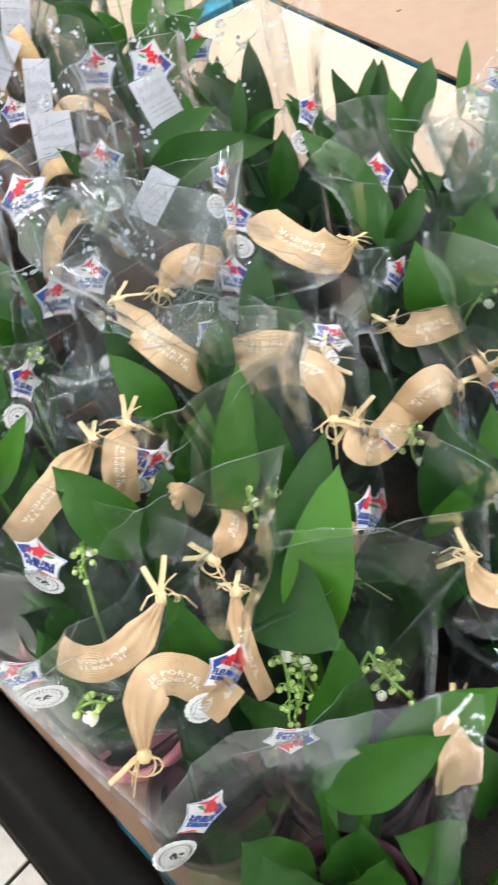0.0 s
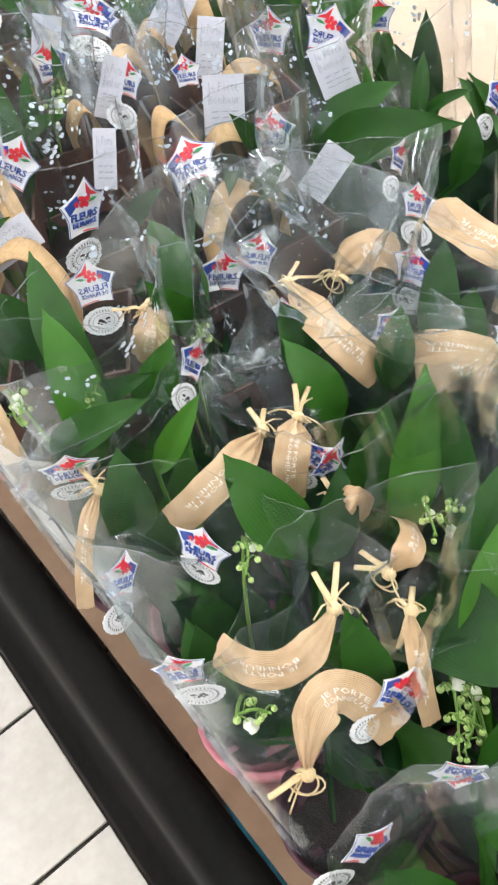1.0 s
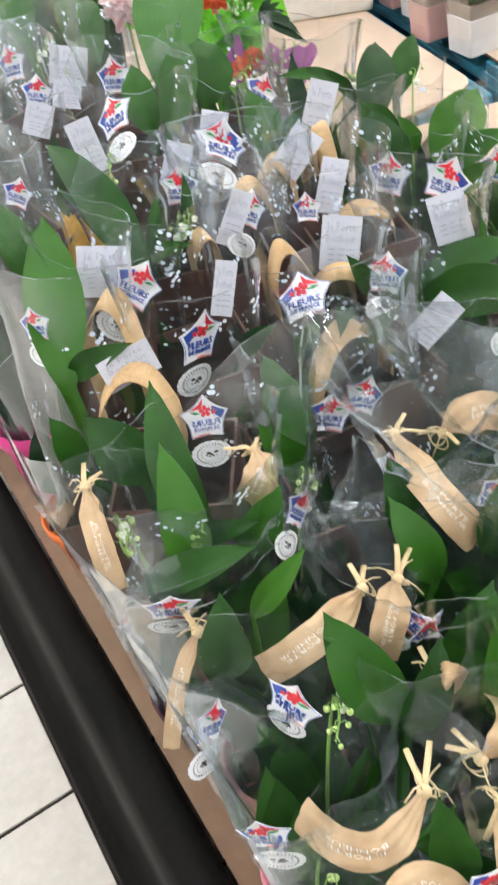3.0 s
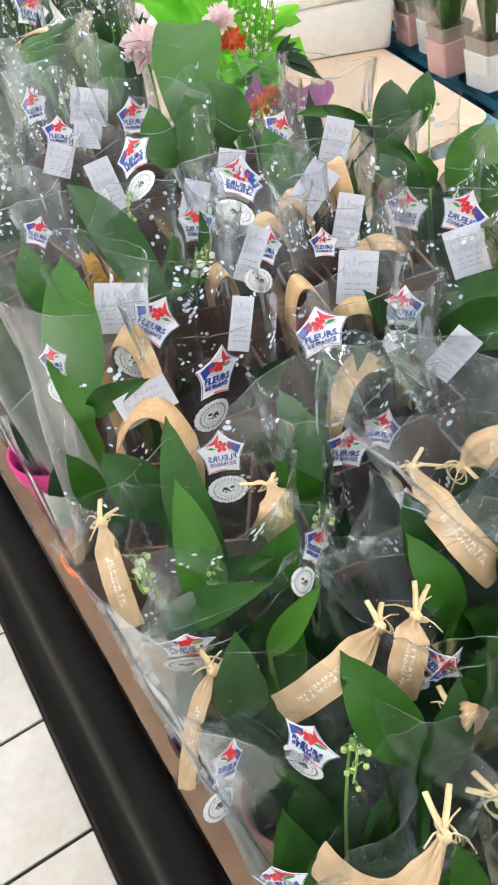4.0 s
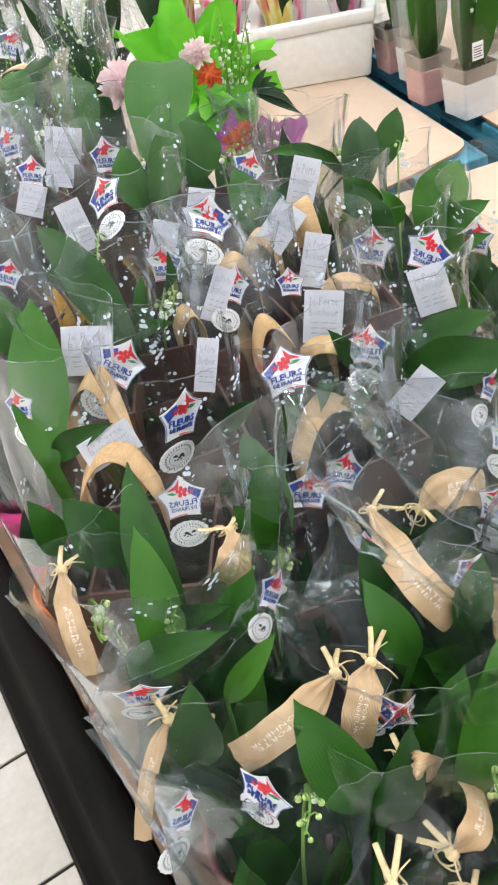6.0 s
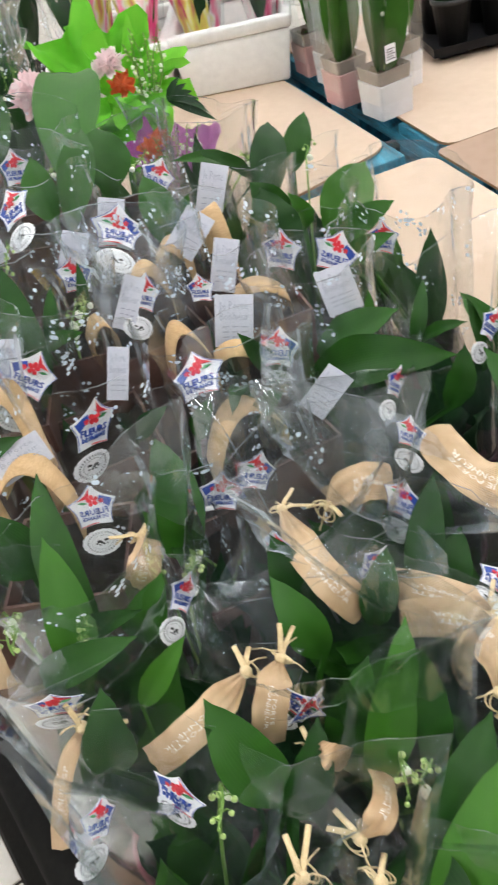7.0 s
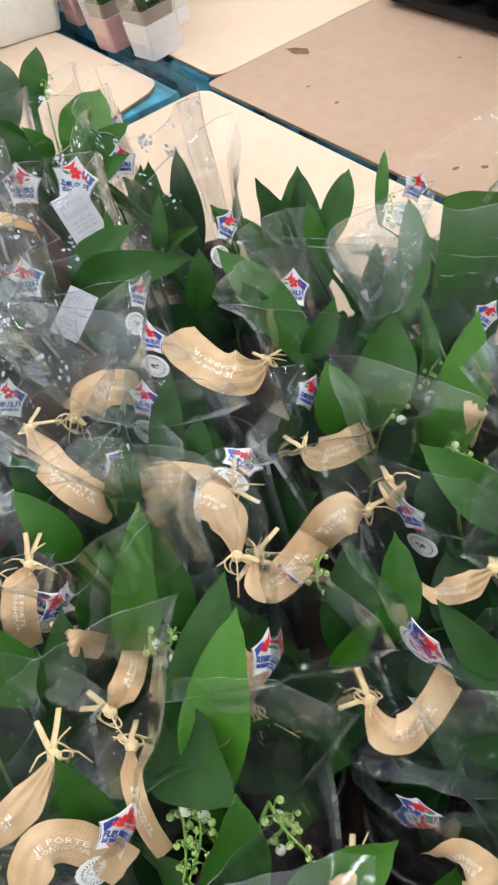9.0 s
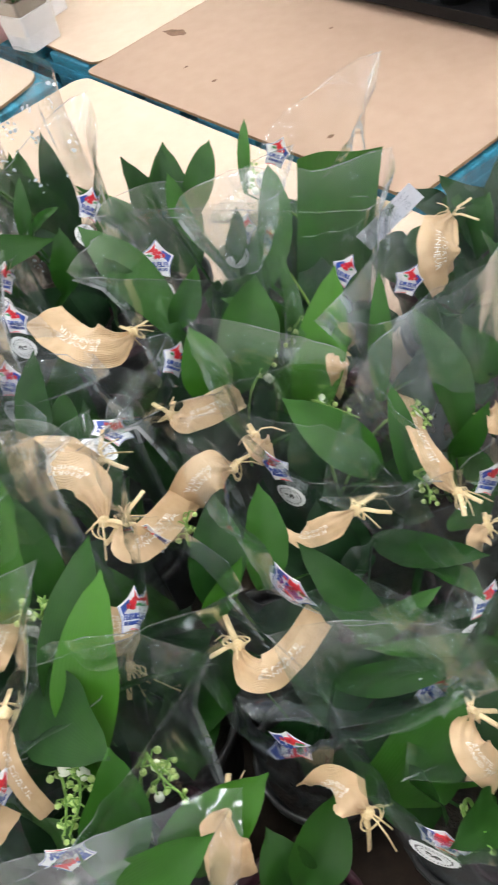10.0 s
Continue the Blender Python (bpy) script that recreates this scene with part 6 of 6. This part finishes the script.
leaf(thing, (0.450, -0.693, 0.742), (0.410, -0.693, 0.780), 0.037)
thing, sleeve = gift_basket(0.423, -0.595, (0.423, -0.595), 0.316, 50, 24)
sticker(sleeve, pose(0.469, -0.575, 0.736, 67, 43, 98), 0.041, False)
leaf(thing, (0.412, -0.622, 0.738), (0.370, -0.609, 0.774), 0.057)
leaf(thing, (0.428, -0.493, 0.714), (0.478, -0.556, 0.752), 0.019)
leaf(thing, (0.452, -0.476, 0.707), (0.464, -0.527, 0.748), 0.018)
flower_spike(thing, (0.401, -0.628, 0.742), (0.358, -0.617, 0.758), 8)
flower_spike(thing, (0.416, -0.591, 0.736), (0.410, -0.571, 0.744), 7)
flower_spike(thing, (0.446, -0.467, 0.709), (0.445, -0.472, 0.720), 5)
thing, sleeve = gift_basket(0.339, -0.680, (0.339, -0.680), 0.340, 51, -39)
sticker(sleeve, pose(0.378, -0.711, 0.760, 73, -2, 52), 0.043, False)
leaf(thing, (0.361, -0.645, 0.748), (0.146, -0.585, 0.780), 0.079, LEAF_WIDE)
flower_spike(thing, (0.396, -0.680, 0.750), (0.333, -0.661, 0.760), 7)
thing, sleeve = gift_basket(0.312, -0.817, (0.312, -0.817), 0.340, 52, 30)
sticker(sleeve, pose(0.356, -0.793, 0.760, 71, 27, 111), 0.037, False)
card(thing, pose(0.300, -0.750, 0.760, 74, 19, 83), 0.047, 0.045)
card(thing, pose(0.434, -0.801, 0.760, 73, 29, 83), 0.031, 0.036)
card(thing, pose(0.387, -0.764, 0.760, 74, 20, 84), 0.033, 0.030)
thing, sleeve = gift_basket(0.208, -0.775, (0.208, -0.775), 0.340, 53, -48)
sticker(sleeve, pose(0.242, -0.812, 0.760, 73, -13, 46), 0.045, False)
leaf(thing, (0.054, -0.740, 0.748), (-0.040, -0.743, 0.780), 0.054)
leaf(thing, (0.213, -0.716, 0.748), (0.089, -0.718, 0.780), 0.056)
leaf(thing, (0.067, -0.782, 0.748), (-0.014, -0.779, 0.780), 0.053)
flower_spike(thing, (0.205, -0.780, 0.750), (0.164, -0.757, 0.760), 6)
thing, sleeve = gift_basket(-0.281, -0.798, (-0.281, -0.798), 0.340, 54, 33)
sticker(sleeve, pose(-0.239, -0.771, 0.760, 69, 35, 110), 0.063, False)
handle(thing, (-0.194, -0.810, 0.730), (-0.079, -0.759, 0.760), (0.013, -0.741, 0.730), 0.011)
potted_lily(0.302, -0.965, (0.302, -0.965), 0.320, 101, 35)
potted_lily(0.307, -0.586, (0.307, -0.586), 0.320, 102, -34)
potted_lily(0.301, -0.486, (0.301, -0.486), 0.307, 103, -35)
potted_lily(0.369, -0.913, (0.369, -0.913), 0.320, 104, -17)
potted_lily(0.393, -0.784, (0.393, -0.784), 0.320, 105, -47)
potted_lily(0.400, -0.511, (0.400, -0.511), 0.294, 106, 15)
potted_lily(0.460, -0.931, (0.460, -0.931), 0.320, 107, 2)
potted_lily(0.450, -0.846, (0.450, -0.846), 0.320, 108, 26)
potted_lily(0.449, -0.432, (0.449, -0.432), 0.273, 109, 13)
potted_lily(0.489, -0.518, (0.489, -0.518), 0.279, 110, -18)
potted_lily(0.519, -0.782, (0.519, -0.782), 0.315, 111, 11)
potted_lily(0.534, -0.404, (0.534, -0.404), 0.254, 112, 40)
potted_lily(0.634, -0.877, (0.634, -0.877), 0.310, 113, -50)
potted_lily(0.754, -0.315, (0.754, -0.315), 0.201, 114, 37)
potted_lily(1.053, -0.332, (1.053, -0.332), 0.152, 115, -16)
potted_lily(1.191, -0.241, (1.191, -0.241), 0.084, 116, -4)
potted_lily(1.266, -0.317, (1.266, -0.317), 0.082, 117, -1)
potted_lily(1.320, -0.640, (1.320, -0.640), 0.123, 118, -57)
potted_lily(1.329, -0.242, (1.329, -0.242), 0.060, 119, 23)
potted_lily(1.373, -0.341, (1.373, -0.341), 0.067, 120, -7)
potted_lily(1.431, -0.547, (1.431, -0.547), 0.089, 121, -31)
potted_lily(1.437, -0.421, (1.437, -0.421), 0.069, 122, -49)
potted_lily(1.439, -0.273, (1.439, -0.273), 0.045, 123, -53)
potted_lily(1.503, -0.499, (1.503, -0.499), 0.069, 124, -5)
potted_lily(1.502, -0.363, (1.502, -0.363), 0.048, 125, -39)
potted_lily(1.509, -0.222, (1.509, -0.222), 0.025, 126, 43)
potted_lily(1.555, -0.429, (1.555, -0.429), 0.049, 127, -55)
potted_lily(1.570, -0.284, (1.570, -0.284), 0.024, 128, -30)
potted_lily(1.598, -0.543, (1.598, -0.543), 0.059, 129, 34)
potted_lily(1.627, -0.364, (1.627, -0.364), 0.026, 130, -25)
potted_lily(1.623, -0.218, (1.623, -0.218), 0.004, 131, -26)
potted_lily(0.984, -0.147, (0.984, -0.147), 0.150, 160, -30)
potted_lily(0.998, -0.097, (0.998, -0.097), 0.150, 161, -10)
potted_lily(1.052, -0.201, (1.052, -0.201), 0.150, 162, 10)
potted_lily(1.056, -0.151, (1.056, -0.151), 0.150, 163, 30)
